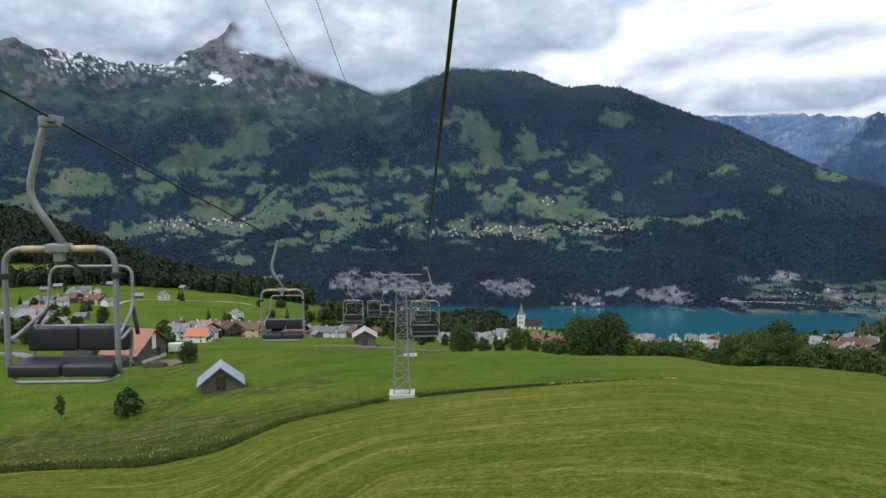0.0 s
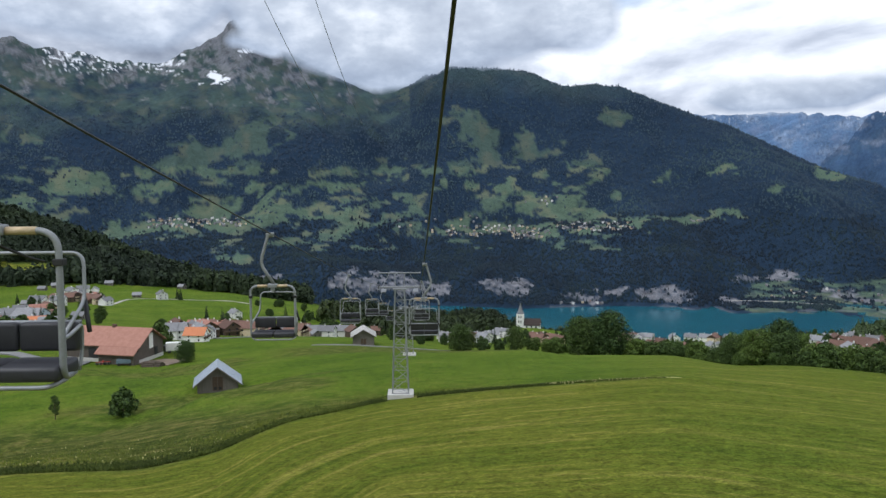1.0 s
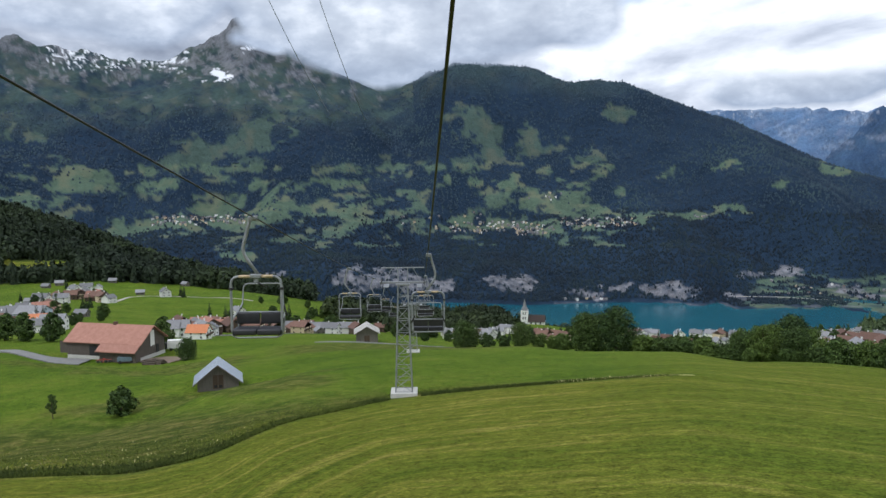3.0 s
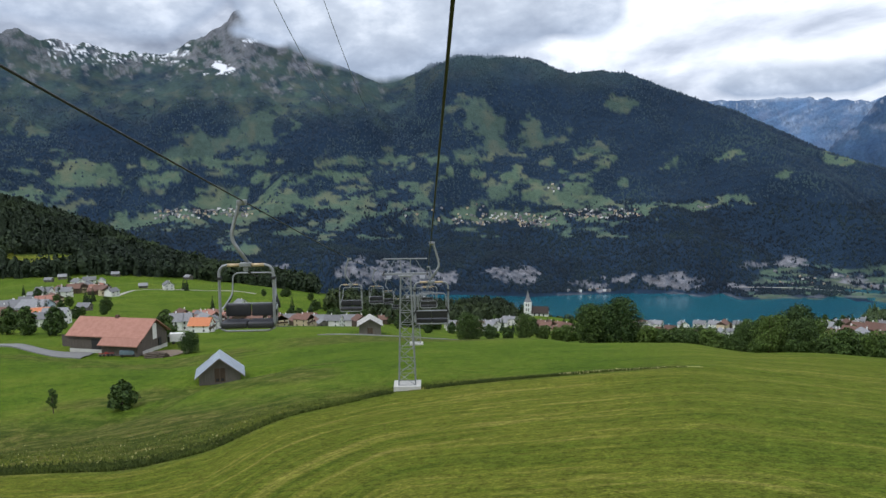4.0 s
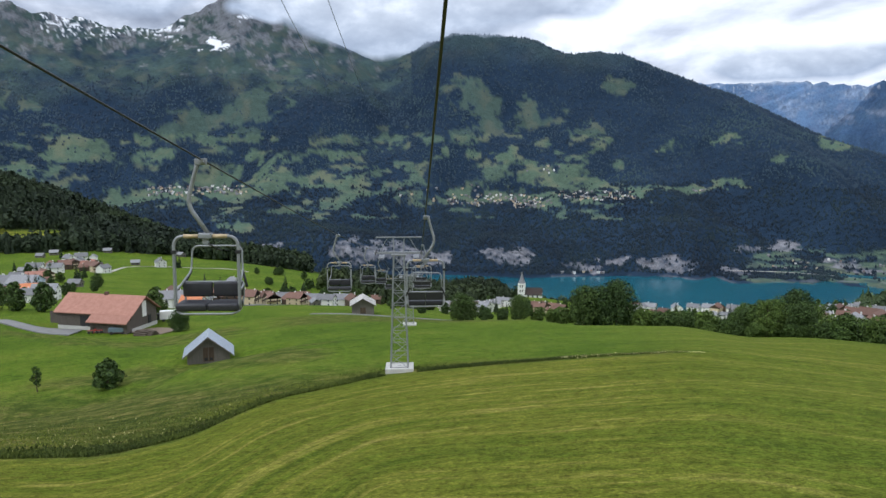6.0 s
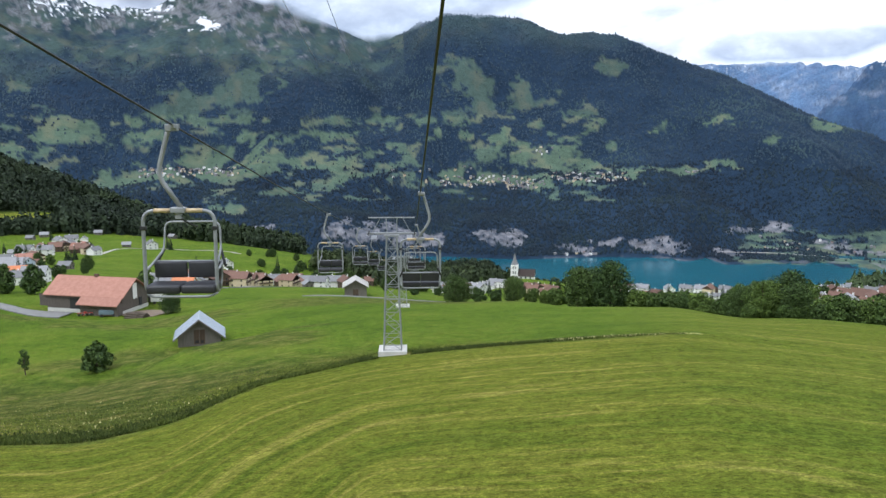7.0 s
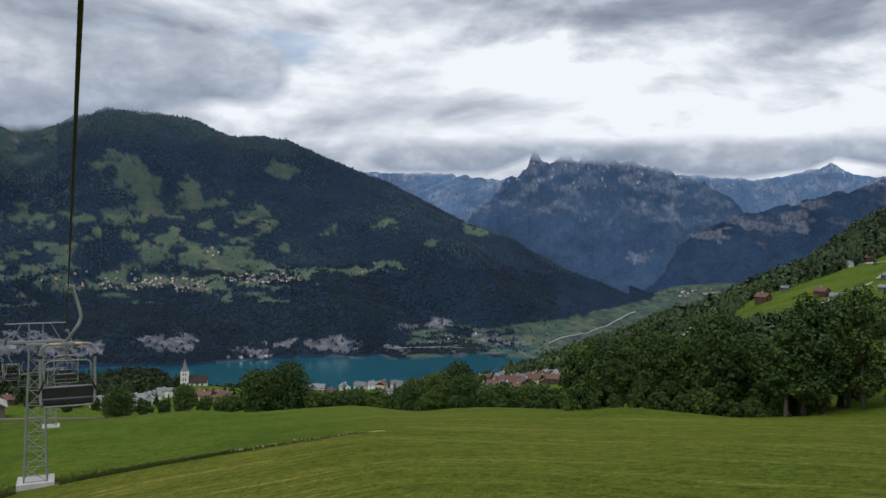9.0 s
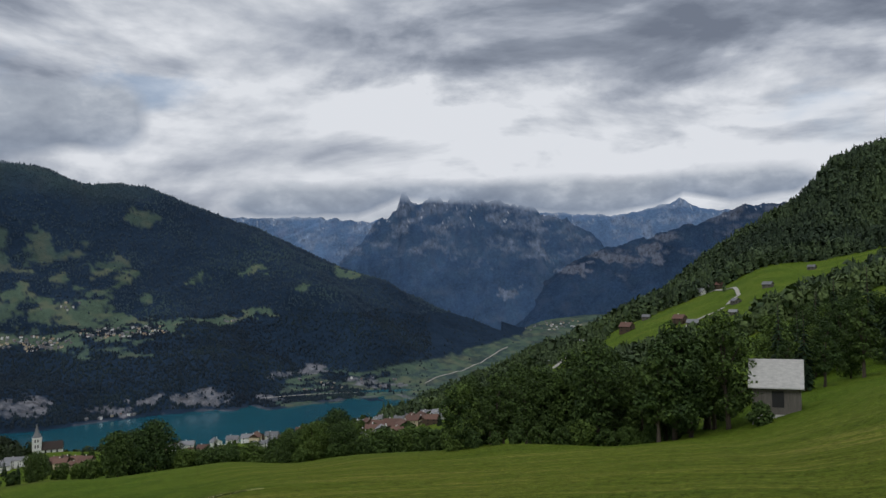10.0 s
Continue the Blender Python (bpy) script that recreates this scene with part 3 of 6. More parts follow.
def massif(name, label, skyline, foot, depth, crags, cover, mat):
    """A far mountain: skyline of (bearing, elevation) at a distance, falling to its foot in front."""
    a0, a1 = skyline[0][0], skyline[-1][0]
    az = np.arange(a0, a1, 0.08)
    line = np.interp(az, [p[0] for p in skyline], [p[1] for p in skyline])

    def lift(A, R, X, Y):
        t = np.clip((R - foot[0]) / (depth - foot[0]), 0, 1.1)
        top = np.tan(np.radians(line))[None, :] * depth
        base = math.tan(radians(foot[1])) * foot[0]
        z = base + (top - base) * np.where(t <= 1, t ** 1.15, 1 - (t - 1) * 3)
        mid = (a0 + a1) / 2
        fan = (A - mid) / (0.55 + 0.75 * (1 - t))
        wild = 1 - 1.3 * np.abs(fbm(fan * 0.55 + 40, t * 1.6, 4, 0.5)) + 0.35 * fbm(A * 1.1 + 5, t * 5, 4, 0.5)
        return EYE.z + z + np.clip(t * 2, 0, 1) * ((wild - 0.75) * crags + crags * 0.35 * fbm(A * 4, R / 60, 5, 0.6) * np.clip((1 - t) * 5, 0.25, 1))
    ob = sheet(name, az, np.r_[np.linspace(foot[0], depth, 80), np.linspace(depth + 10, depth + 60, 4)], mat, cover, lift=lift)
    return tagged(ob, label, "mountain", kind="structure")


def far_cover(A, R, E, X, Y):
    n = fbm(A * 1.1, E * 1.5, 5, 0.6)
    green = np.clip(0.3 + n, 0, 1) * 0.8
    rock = np.clip((fbm(A * 0.9 + 3, E * 1.8, 6, 0.66) - 0.02 + (E - 2.6) * 0.10) * 2.4, 0, 0.85)
    rock = np.maximum(rock, blobs(A, E, [(40.2, 1.6, 0.5, 0.8), (45.3, 0.9, 1.4, 0.3), (48.2, 1.2, 0.8, 0.8), (38, -1.5, 1.0, 0.3), (42.5, 0.0, 0.8, 0.4)], 5.0, 0.3) * 0.9)
    snow = np.clip((fbm(A * 7, E * 9, 4, 0.7) - 0.44) * 9, 0, 1) * np.clip((E - 3.0) / 1.0, 0, 1) * 0.8
    return green, rock, snow


# far massifs get their blue haze from their materials, palest on the range
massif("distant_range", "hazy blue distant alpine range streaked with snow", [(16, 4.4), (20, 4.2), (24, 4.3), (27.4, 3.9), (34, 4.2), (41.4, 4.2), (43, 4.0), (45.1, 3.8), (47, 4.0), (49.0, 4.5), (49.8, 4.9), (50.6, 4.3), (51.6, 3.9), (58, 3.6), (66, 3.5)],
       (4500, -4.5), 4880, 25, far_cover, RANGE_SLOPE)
massif("rocky_peak", "rocky peak with a tooth-like summit, blue-grey with painted haze", [(24.8, -1), (25.6, 0.6), (26.1, 1.6), (27.0, 2.4), (27.7, 3.0), (28.2, 3.7), (29.0, 4.2), (29.9, 4.7), (30.2, 5.8), (30.55, 5.85), (30.85, 5.25), (31.6, 5.2), (33.0, 5.5), (33.9, 5.6), (36, 5.3), (38, 5.1),
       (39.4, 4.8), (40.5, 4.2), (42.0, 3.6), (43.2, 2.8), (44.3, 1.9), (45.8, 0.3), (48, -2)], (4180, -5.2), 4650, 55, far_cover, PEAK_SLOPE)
massif("wooded_ridge", "wooded ridge above the valley plain, dark blue with painted haze", [(35.5, -4.2), (37.8, -3.0), (39.8, -1.0), (41.9, 0.4), (43.5, 1.1), (45.9, 1.8), (49.7, 2.8), (51.6, 3.3), (53.4, 4.0), (54.9, 4.2), (56.4, 4.1), (58.6, 3.0), (62, 1.5), (66, 1.0)],
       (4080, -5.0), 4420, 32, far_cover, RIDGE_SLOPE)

# the lake
m, n, l, b = material("lake_water", 0.12)
l.new(ramp(n, l, noise_node(n, l, 0.004, 4, 0.6), [(0.3, (0.007, 0.082, 0.122)), (0.7, (0.017, 0.124, 0.165))]), b.inputs["Base Color"])
bump(n, l, b, noise_node(n, l, 0.6, 4, 0.7, stretch=(1, 0.35, 1)), 0.5, 0.35)
LAKE_WATER = m
bm = bmesh.new()
vs = [bm.verts.new((EYE.x + r * math.sin(radians(a)), EYE.y + r * math.cos(radians(a)), LAKE)) for r, span in ((1700, range(-14, 47, 3)), (2640, range(46, -15, -3))) for a in span]
bm.faces.new(vs)
bmesh.ops.recalc_face_normals(bm, faces=bm.faces)
me = bpy.data.meshes.new("lake")
bm.to_mesh(me)
bm.free()
me.materials.append(LAKE_WATER)
tagged(new("lake", me), "calm turquoise mountain lake", "lake", kind="structure")
if me.polygons[0].normal.z < 0:
    me.flip_normals()


# ---- building helpers ----
def mesh_of(name, verts, faces, mat, smooth=False):
    me = bpy.data.meshes.new(name)
    me.from_pydata([tuple(v) for v in verts], [], faces)
    me.materials.append(mat)
    if smooth:
        me.polygons.foreach_set("use_smooth", [True] * len(me.polygons))
    me.update()
    return me


def part(name, bm, mat, parent, label="", smooth=False):
    """Links a bmesh as one mesh object under a thing or a part."""
    bmesh.ops.recalc_face_normals(bm, faces=bm.faces)
    me = bpy.data.meshes.new(name)
    bm.to_mesh(me)
    bm.free()
    me.materials.append(mat)
    if smooth:
        me.polygons.foreach_set("use_smooth", [True] * len(me.polygons))
    ob = new(name, me)
    ob.parent = parent
    if label:
        tagged(ob, label)
    return ob


def thing(name, label, category, group="", kind=""):
    return tagged(new(name), label, category, group, kind)


def add_box(bm, x0, x1, y0, y1, z0, z1):
    v = [bm.verts.new((x, y, z)) for z in (z0, z1) for x, y in ((x0, y0), (x1, y0), (x1, y1), (x0, y1))]
    for f in ((3, 2, 1, 0), (4, 5, 6, 7), (0, 1, 5, 4), (1, 2, 6, 5), (2, 3, 7, 6), (3, 0, 4, 7)):
        bm.faces.new([v[i] for i in f])
    return v


def box(x0, x1, y0, y1, z0, z1, bevel=0.0):
    bm = bmesh.new()
    add_box(bm, x0, x1, y0, y1, z0, z1)
    if bevel:
        bmesh.ops.bevel(bm, geom=bm.edges[:], offset=bevel, segments=2, profile=0.6, affect="EDGES")
    return bm


def add_tube(bm, points, radius, sides=8, closed=False, taper=None):
    """A tube along points."""
    pts = [Vector(p) for p in points]
    rings, normal = [], None
    n = len(pts)
    for i, p in enumerate(pts):
        a, b = pts[i - 1 if (i or closed) else 0], pts[(i + 1) % n if (i < n - 1 or closed) else i]
        d = (b - a).normalized()
        if normal is None:
            normal = d.orthogonal().normalized()
        normal = (normal - d * normal.dot(d)).normalized()
        side = d.cross(normal)
        r = radius if taper is None else radius * (1 + (taper - 1) * i / (n - 1))
        rings.append([bm.verts.new(p + (normal * math.cos(k * math.tau / sides) + side * math.sin(k * math.tau / sides)) * r) for k in range(sides)])
    for i in range(n if closed else n - 1):
        a, b = rings[i], rings[(i + 1) % n]
        for k in range(sides):
            bm.faces.new((a[k], a[(k + 1) % sides], b[(k + 1) % sides], b[k]))
    if not closed:
        bm.faces.new(rings[0][::-1])
        bm.faces.new(rings[-1])


def tube(points, radius, sides=8, closed=False, taper=None):
    bm = bmesh.new()
    add_tube(bm, points, radius, sides, closed, taper)
    return bm


def rounded(corners, radius, steps=5):
    """A polyline whose inner corners are rounded."""
    pts = [Vector(c) for c in corners]
    res = [pts[0]]
    for a, b, c in zip(pts, pts[1:], pts[2:]):
        u, v = (a - b), (c - b)
        k = min(radius, u.length * 0.5, v.length * 0.5)
        p, q = b + u.normalized() * k, b + v.normalized() * k
        for s in range(steps + 1):
            t = s / steps
            res.append(p * (1 - t) ** 2 + b * 2 * t * (1 - t) + q * t * t)
    return res + [pts[-1]]


STEEL = plain("galvanised_steel", (0.20, 0.21, 0.218), (0.33, 0.342, 0.352), 0.5, 0.25, 6, relief=0.002)
ROPE = plain("greased_wire_rope", (0.018, 0.018, 0.019), (0.05, 0.05, 0.05), 0.5, 0.5, 25, (1, 0.3, 1), 0.004)
CUSHION = plain("black_vinyl_cushion", (0.018, 0.018, 0.022), (0.035, 0.035, 0.041), 0.5, 0, 9, relief=0.003)
WORN = plain("worn_brass_paint", (0.42, 0.30, 0.16), (0.62, 0.50, 0.33), 0.5, 0.2, 12)
BLACK = plain("black_rubber", (0.012, 0.012, 0.012), (0.03, 0.03, 0.03), 0.7, 0, 12)
CONCRETE = plain("pale_concrete", (0.42, 0.41, 0.38), (0.62, 0.61, 0.57), 0.9, 0, 1.5, relief=0.01)
WEATHERED = plain("weathered_boards", (0.085, 0.075, 0.065), (0.21, 0.19, 0.165), 0.9, 0, 1.6, (6, 6, 0.35), 0.02)
DARK_WOOD = plain("dark_stained_boards", (0.045, 0.030, 0.020), (0.13, 0.088, 0.058), 0.85, 0, 1.4, (5, 5, 0.3), 0.02)
TIN = plain("blue_grey_tin", (0.36, 0.41, 0.47), (0.52, 0.57, 0.63), 0.42, 0.3, 0.8, (8, 0.6, 0.6), 0.01)
SLATE = plain("bleached_shingles", (0.36, 0.35, 0.33), (0.62, 0.60, 0.56), 0.85, 0, 1.4, (1, 1, 3), 0.03)
RED_TILE = plain("faded_red_tiles", (0.27, 0.125, 0.090), (0.42, 0.215, 0.160), 0.85, 0, 0.9, relief=0.03, vary=0.2)
ORANGE_TILE = plain("new_orange_tiles", (0.46, 0.15, 0.065), (0.60, 0.24, 0.11), 0.8, 0, 1.2, relief=0.03, vary=0.15)
BROWN_TILE = plain("brown_tiles", (0.10, 0.055, 0.040), (0.21, 0.115, 0.085), 0.85, 0, 1.2, relief=0.03, vary=0.3)
GREY_TILE = plain("grey_fibre_tiles", (0.15, 0.15, 0.155), (0.30, 0.30, 0.31), 0.85, 0, 1.0, relief=0.02, vary=0.3)
WHITE_WALL = plain("white_render", (0.72, 0.71, 0.68), (0.85, 0.84, 0.81), 0.9, 0, 0.7, relief=0.01, vary=0.12)
CREAM_WALL = plain("cream_render", (0.52, 0.42, 0.27), (0.66, 0.56, 0.39), 0.9, 0, 0.7, relief=0.01, vary=0.15)
BLUE_WALL = plain("pale_blue_render", (0.40, 0.47, 0.58), (0.52, 0.58, 0.68), 0.9, 0, 0.7, relief=0.01)
GLASS = plain("dark_window_glass", (0.018, 0.022, 0.028), (0.035, 0.04, 0.05), 0.08, 0, 3)
BARK = plain("bark", (0.045, 0.035, 0.025), (0.12, 0.095, 0.07), 0.95, 0, 3, (3, 3, 0.6), 0.03)
GRAVEL = plain("gravel_track", (0.33, 0.31, 0.27), (0.50, 0.47, 0.42), 0.95, 0, 0.8, relief=0.02)
ASPHALT = plain("pale_worn_asphalt", (0.16, 0.16, 0.155), (0.26, 0.255, 0.25), 0.9, 0, 0.5, relief=0.01)
SOIL = plain("bare_farmyard_soil", (0.13, 0.095, 0.065), (0.26, 0.20, 0.145), 0.95, 0, 0.5, relief=0.05)
TARP = plain("blue_grey_tarpaulin", (0.10, 0.15, 0.18), (0.17, 0.23, 0.27), 0.6, 0, 1.5, relief=0.03)


def leaf_material(name, dark, light, tip=1.35, stand=0.0):
    m, n, l, b = material(name, 0.7)
    geo = n.new("ShaderNodeNewGeometry")
    col = ramp(n, l, geo.outputs["Random Per Island"], [(0.0, dark), (0.6, light), (1.0, tuple(v * tip for v in light))])
    info = n.new("ShaderNodeObjectInfo")
    col = mix(n, l, 1.0, col, ramp(n, l, info.outputs["Random"], [(0, (0.72, 0.78, 0.8)), (1, (1.2, 1.15, 1.0))]), "MULTIPLY")
    if stand:
        patch = noise_node(n, l, stand * 0.55, 7, 0.62)
        col = mix(n, l, 1.0, col, ramp(n, l, patch, [(0.36, (0.58, 0.62, 0.74)), (0.5, (1.0, 1.0, 1.0)), (0.64, (1.42, 1.38, 1.08))]), "MULTIPLY")
    l.new(col, b.inputs["Base Color"])
    b.inputs["Specular IOR Level"].default_value = 0.2
    b.inputs["Transmission Weight"].default_value = 0.0
    return m


LEAF = leaf_material("broad_leaves", (0.022, 0.042, 0.012), (0.058, 0.094, 0.024))
LEAF_BRIGHT = leaf_material("light_leaves", (0.034, 0.062, 0.014), (0.086, 0.132, 0.030))
NEEDLE = leaf_material("conifer_needles", (0.012, 0.026, 0.012), (0.030, 0.052, 0.022))
# haze is put into these tones: more blue high up, darker by the shore
FAR_TREES = leaf_material("hazed_far_forest", (0.025, 0.046, 0.077), (0.031, 0.054, 0.085), 1.1, 0.006)
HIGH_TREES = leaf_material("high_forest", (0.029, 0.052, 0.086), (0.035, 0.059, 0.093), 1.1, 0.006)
SHORE_TREES = leaf_material("less_hazed_shore_forest", (0.013, 0.026, 0.039), (0.018, 0.032, 0.046), 1.15, 0.006)
HILL_TREES = leaf_material("hill_forest", (0.017, 0.030, 0.015), (0.038, 0.054, 0.024), 1.2, 0.012)
SPRUCE_HILL = leaf_material("spruce_hillside", (0.028, 0.050, 0.028), (0.064, 0.094, 0.045), 1.25, 0.012)

rng = random.Random(11)


# ---- the chairlift ----
def own_x(y):
    return 0.06 - 0.0265 * y


TOWER_Y = (88.0, 172.0)
GAUGE = 4.5
ARM = (-12.75, -28.4)


def rope_z(y):
    """Height of the sagging rope along the line."""
    if y <= TOWER_Y[0]:
        s = y - 0.5
        return 1.45 - 0.178 * s + 0.00024 * s * s
    a, b, z0, z1, sag = (TOWER_Y[0], TOWER_Y[1], -12.29, -27.95, 0.7) if y <= TOWER_Y[1] else (TOWER_Y[1], 420.0, -27.95, -86.0, 3.0)
    t = (y - a) / (b - a)
    return z0 + (z1 - z0) * t - sag * 4 * t * (1 - t)


def up_z(y):
    """The oncoming rope hangs a little higher: its chairs are empty."""
    return rope_z(y) + 0.22 * max(0.0, min(1.0, (88 - y) / 60))


def up_x(y):
    """The oncoming rope, drawn in a little between pylons."""
    return own_x(y) - GAUGE + 0.18 * max(0.0, min(1.0, (88 - y) / 70))


def haul_rope(side, fall, label):
    ys = [-45 + 1.5 * i for i in range(310)]
    bm = tube([(side(y), y, fall(y)) for y in ys], 0.017, 8)
    ob = thing("haul_rope", label, "cable", "ropes of the chairlift")
    part("strand", bm, ROPE, ob, smooth=True)
    return ob


haul_rope(own_x, rope_z, "dark greased steel haul rope running down to the pylon")
haul_rope(up_x, up_z, "dark steel haul rope carrying the oncoming chairs")


def chair():
    """Two-seat chair hanging from its grip at the origin; passengers face -y."""
    top = thing("chairlift_chair", "empty two-seat chairlift chair with black cushions hanging from its rope", "chairlift chair", "chairs on the chairlift")
    bm = box(-0.15, 0.07, -0.06, 0.06, -0.09, 0.03, 0.02)
    add_box(bm, -0.05, 0.05, -0.16, 0.16, -0.035, 0.035)
    part("grip", bm, STEEL, top, "steel rope grip")
    part("hanger", tube(rounded([(-0.10, 0, -0.05), (-0.16, 0, -0.25), (-0.33, 0, -0.84), (0.06, 0, -1.42)], 0.22, 8), 0.042, 10), STEEL, top, "bent galvanised hanger pipe", True)
    bm = box(-0.13, 0.13, -0.08, 0.08, -1.50, -1.40, 0.02)
    add_box(bm, -0.05, 0.05, -0.05, 0.05, -1.60, -1.50)
    part("clamp", bm, STEEL, top)
    part("frame", tube(rounded([(-0.56, 0.30, -2.92), (-0.62, -0.02, -2.90), (-0.62, 0, -1.46), (0.62, 0, -1.46), (0.62, -0.02, -2.90), (0.56, 0.30, -2.92)], 0.22, 8), 0.034, 10), STEEL, top, "rounded tubular steel frame", True)
    for s in (-1, 1):
        part("wooden_sleeve", tube([(s * 0.12, 0, -1.46), (s * 0.42, 0, -1.46)], 0.040, 10), WORN, top, "worn tan sleeve", True)
    part("seat_frame", tube(rounded([(-0.6, 0.0, -2.93), (-0.50, -0.10, -2.97), (0.50, -0.10, -2.97), (0.6, 0.0, -2.93), (0.55, 0.48, -2.93), (-0.55, 0.48, -2.93), (-0.6, 0.0, -2.93)], 0.12, 4), 0.024, 8), STEEL, top, smooth=True)
    for s in (-1, 1):
        x0, x1 = sorted((s * 0.006, s * 0.60))
        bm = box(x0, x1, -0.12, 0.40, -2.92, -2.77, 0.04)
        seat = part("seat_cushion", bm, CUSHION, top, smooth=True)
        bm = box(x0 + 0.002, x1 - 0.002, 0.38, 0.48, -2.72, -2.42, 0.04)
        part("back_cushion", bm, CUSHION, top, smooth=True)
        part("armrest", tube(rounded([(s * 0.62, 0.0, -2.52), (s * 0.64, 0.1, -2.50), (s * 0.60, 0.50, -2.45), (s * 0.58, 0.52, -2.75), (s * 0.57, 0.45, -2.93)], 0.1, 4), 0.020, 8), STEEL, top, smooth=True)
        part("hinge", box(s * 0.62 - 0.05, s * 0.62 + 0.05, -0.05, 0.06, -1.80, -1.73, 0.015), BLACK, top)
        part("bar_handle", tube([(s * 0.52, 0.78, -2.25), (s * 0.64, 0.58, -2.55)], 0.026, 8), BLACK, top, smooth=True)
    part("safety_bar", tube(rounded([(-0.60, 0.02, -2.52), (-0.52, 0.78, -2.25), (-0.50, 0.85, -1.75), (0.50, 0.85, -1.75), (0.52, 0.78, -2.25), (0.60, 0.02, -2.52)], 0.14, 6), 0.020, 8), STEEL, top, "safety bar raised behind the seat", True)
    part("bar_stop", tube([(0, 0, -1.58), (0.06, 0.6, -1.78), (0.08, 0.85, -1.84)], 0.016, 6), BLACK, top, smooth=True)
    part("back_rail", tube([(-0.58, 0.53, -2.44), (0.58, 0.53, -2.44)], 0.022, 8), STEEL, top, smooth=True)
    return top


first = chair()
HEADING = math.degrees(math.atan(0.0265))
spots_up = [9.45, 24.0, 50.0, 74.0, 97.0, 121.0]
spots_down = [35.0, 63.0, 92.0, 121.0]
first.matrix_basis = pose(up_x(spots_up[0]), spots_up[0], up_z(spots_up[0]), 0, 0, HEADING)
for y in spots_up[1:]:
    copy_thing(first, pose(up_x(y), y, up_z(y), 0, 0, HEADING))
for y in spots_down:
    copy_thing(first, pose(own_x(y), y, rope_z(y), 0, 0, HEADING + 180))


def pylon(y, arm_z, block_h, label):
    """Lattice pylon with a cross arm, sheave trains and a work gantry, on a concrete block."""
    x = own_x(y) - GAUGE / 2
    base = height(x, y)
    top = thing("chairlift_pylon", label, "pylon", "pylons of the chairlift")
    top.matrix_basis = pose(x, y, base, 0, 0, HEADING)
    H = arm_z - base
    part("concrete_block", box(-1.42, 1.42, -1.3, 1.3, -1.2, block_h, 0.04), CONCRETE, top, "pale concrete footing")

    def half(z):
        return 0.88 + (0.50 - 0.88) * (z - block_h) / (H - block_h)
    for sx, sy in ((-1, -1), (1, -1), (1, 1), (-1, 1)):
        part("leg", tube([(sx * half(block_h), sy * half(block_h), block_h - 0.05), (sx * half(H), sy * half(H), H)], 0.075, 6), STEEL, top)
    n = 9
    for k in range(n):
        z0, z1 = block_h + (H - block_h) * k / n, block_h + (H - block_h) * (k + 1) / n
        a, b = half(z0), half(z1)
        part("ring_brace", tube([(-a, -a, z0 + 0.05), (a, -a, z0 + 0.05), (a, a, z0 + 0.05), (-a, a, z0 + 0.05)], 0.035, 5, closed=True), STEEL, top)
        s = 1 if k % 2 else -1
        for p, q in (((-s * a, -a, z0), (s * b, -b, z1)), ((a, -s * a, z0), (b, s * b, z1)), ((s * a, a, z0), (-s * b, b, z1)), ((-a, s * a, z0), (-b, -s * b, z1))):
            part("diagonal", tube([p, q], 0.035, 5), STEEL, top)
    part("head_plate", box(-0.75, 0.75, -0.6, 0.6, H - 0.05, H + 0.12, 0.02), STEEL, top)
    bm = box(-2.45, 2.45, -0.14, 0.14, H + 0.12, H + 0.32, 0.02)
    part("cross_arm", bm, STEEL, top)
    for s in (-1, 1):
        part("sheave_beam", box(s * 2.25 - 0.05, s * 2.25 + 0.05, -1.3, 1.3, H + 0.12, H + 0.24, 0.02), STEEL, top)
        for k in range(6):
            bm = bmesh.new()
            bmesh.ops.create_cone(bm, cap_ends=True, segments=16, radius1=0.17, radius2=0.17, depth=0.09)
            bmesh.ops.transform(bm, matrix=pose(s * 2.25, -1.15 + 0.46 * k, H + 0.26, 0, 90, 0), verts=bm.verts)
            part("sheave", bm, BLACK, top)
        part("walkway", box(s * 1.75 - 0.28, s * 1.75 + 0.28, -1.2, 1.2, H - 0.18, H - 0.12), STEEL, top)
        part("gantry_post", tube([(s * 0.45, 0, H + 0.1), (s * 0.55, 0, H + 1.75)], 0.05, 6), STEEL, top)
        part("gantry_strut", tube([(s * 1.9, 0, H + 0.3), (s * 1.1, 0, H + 1.75)], 0.035, 6), STEEL, top)
    part("gantry_bar", tube([(-2.3, 0, H + 1.78), (2.3, 0, H + 1.78)], 0.065, 8), STEEL, top)
    for k in range(14):
        part("rung", tube([(-0.2, -half(H * k / 14) - 0.1, block_h + (H - block_h) * k / 14 + 0.3), (0.2, -half(H * k / 14) - 0.1, block_h + (H - block_h) * k / 14 + 0.3)], 0.018, 4), STEEL, top)
    return top


pylon(TOWER_Y[0], ARM[0], 0.62, "galvanised lattice chairlift pylon on a pale concrete block")
pylon(TOWER_Y[1], ARM[1], 0.5, "smaller-looking lattice chairlift pylon further down the field")


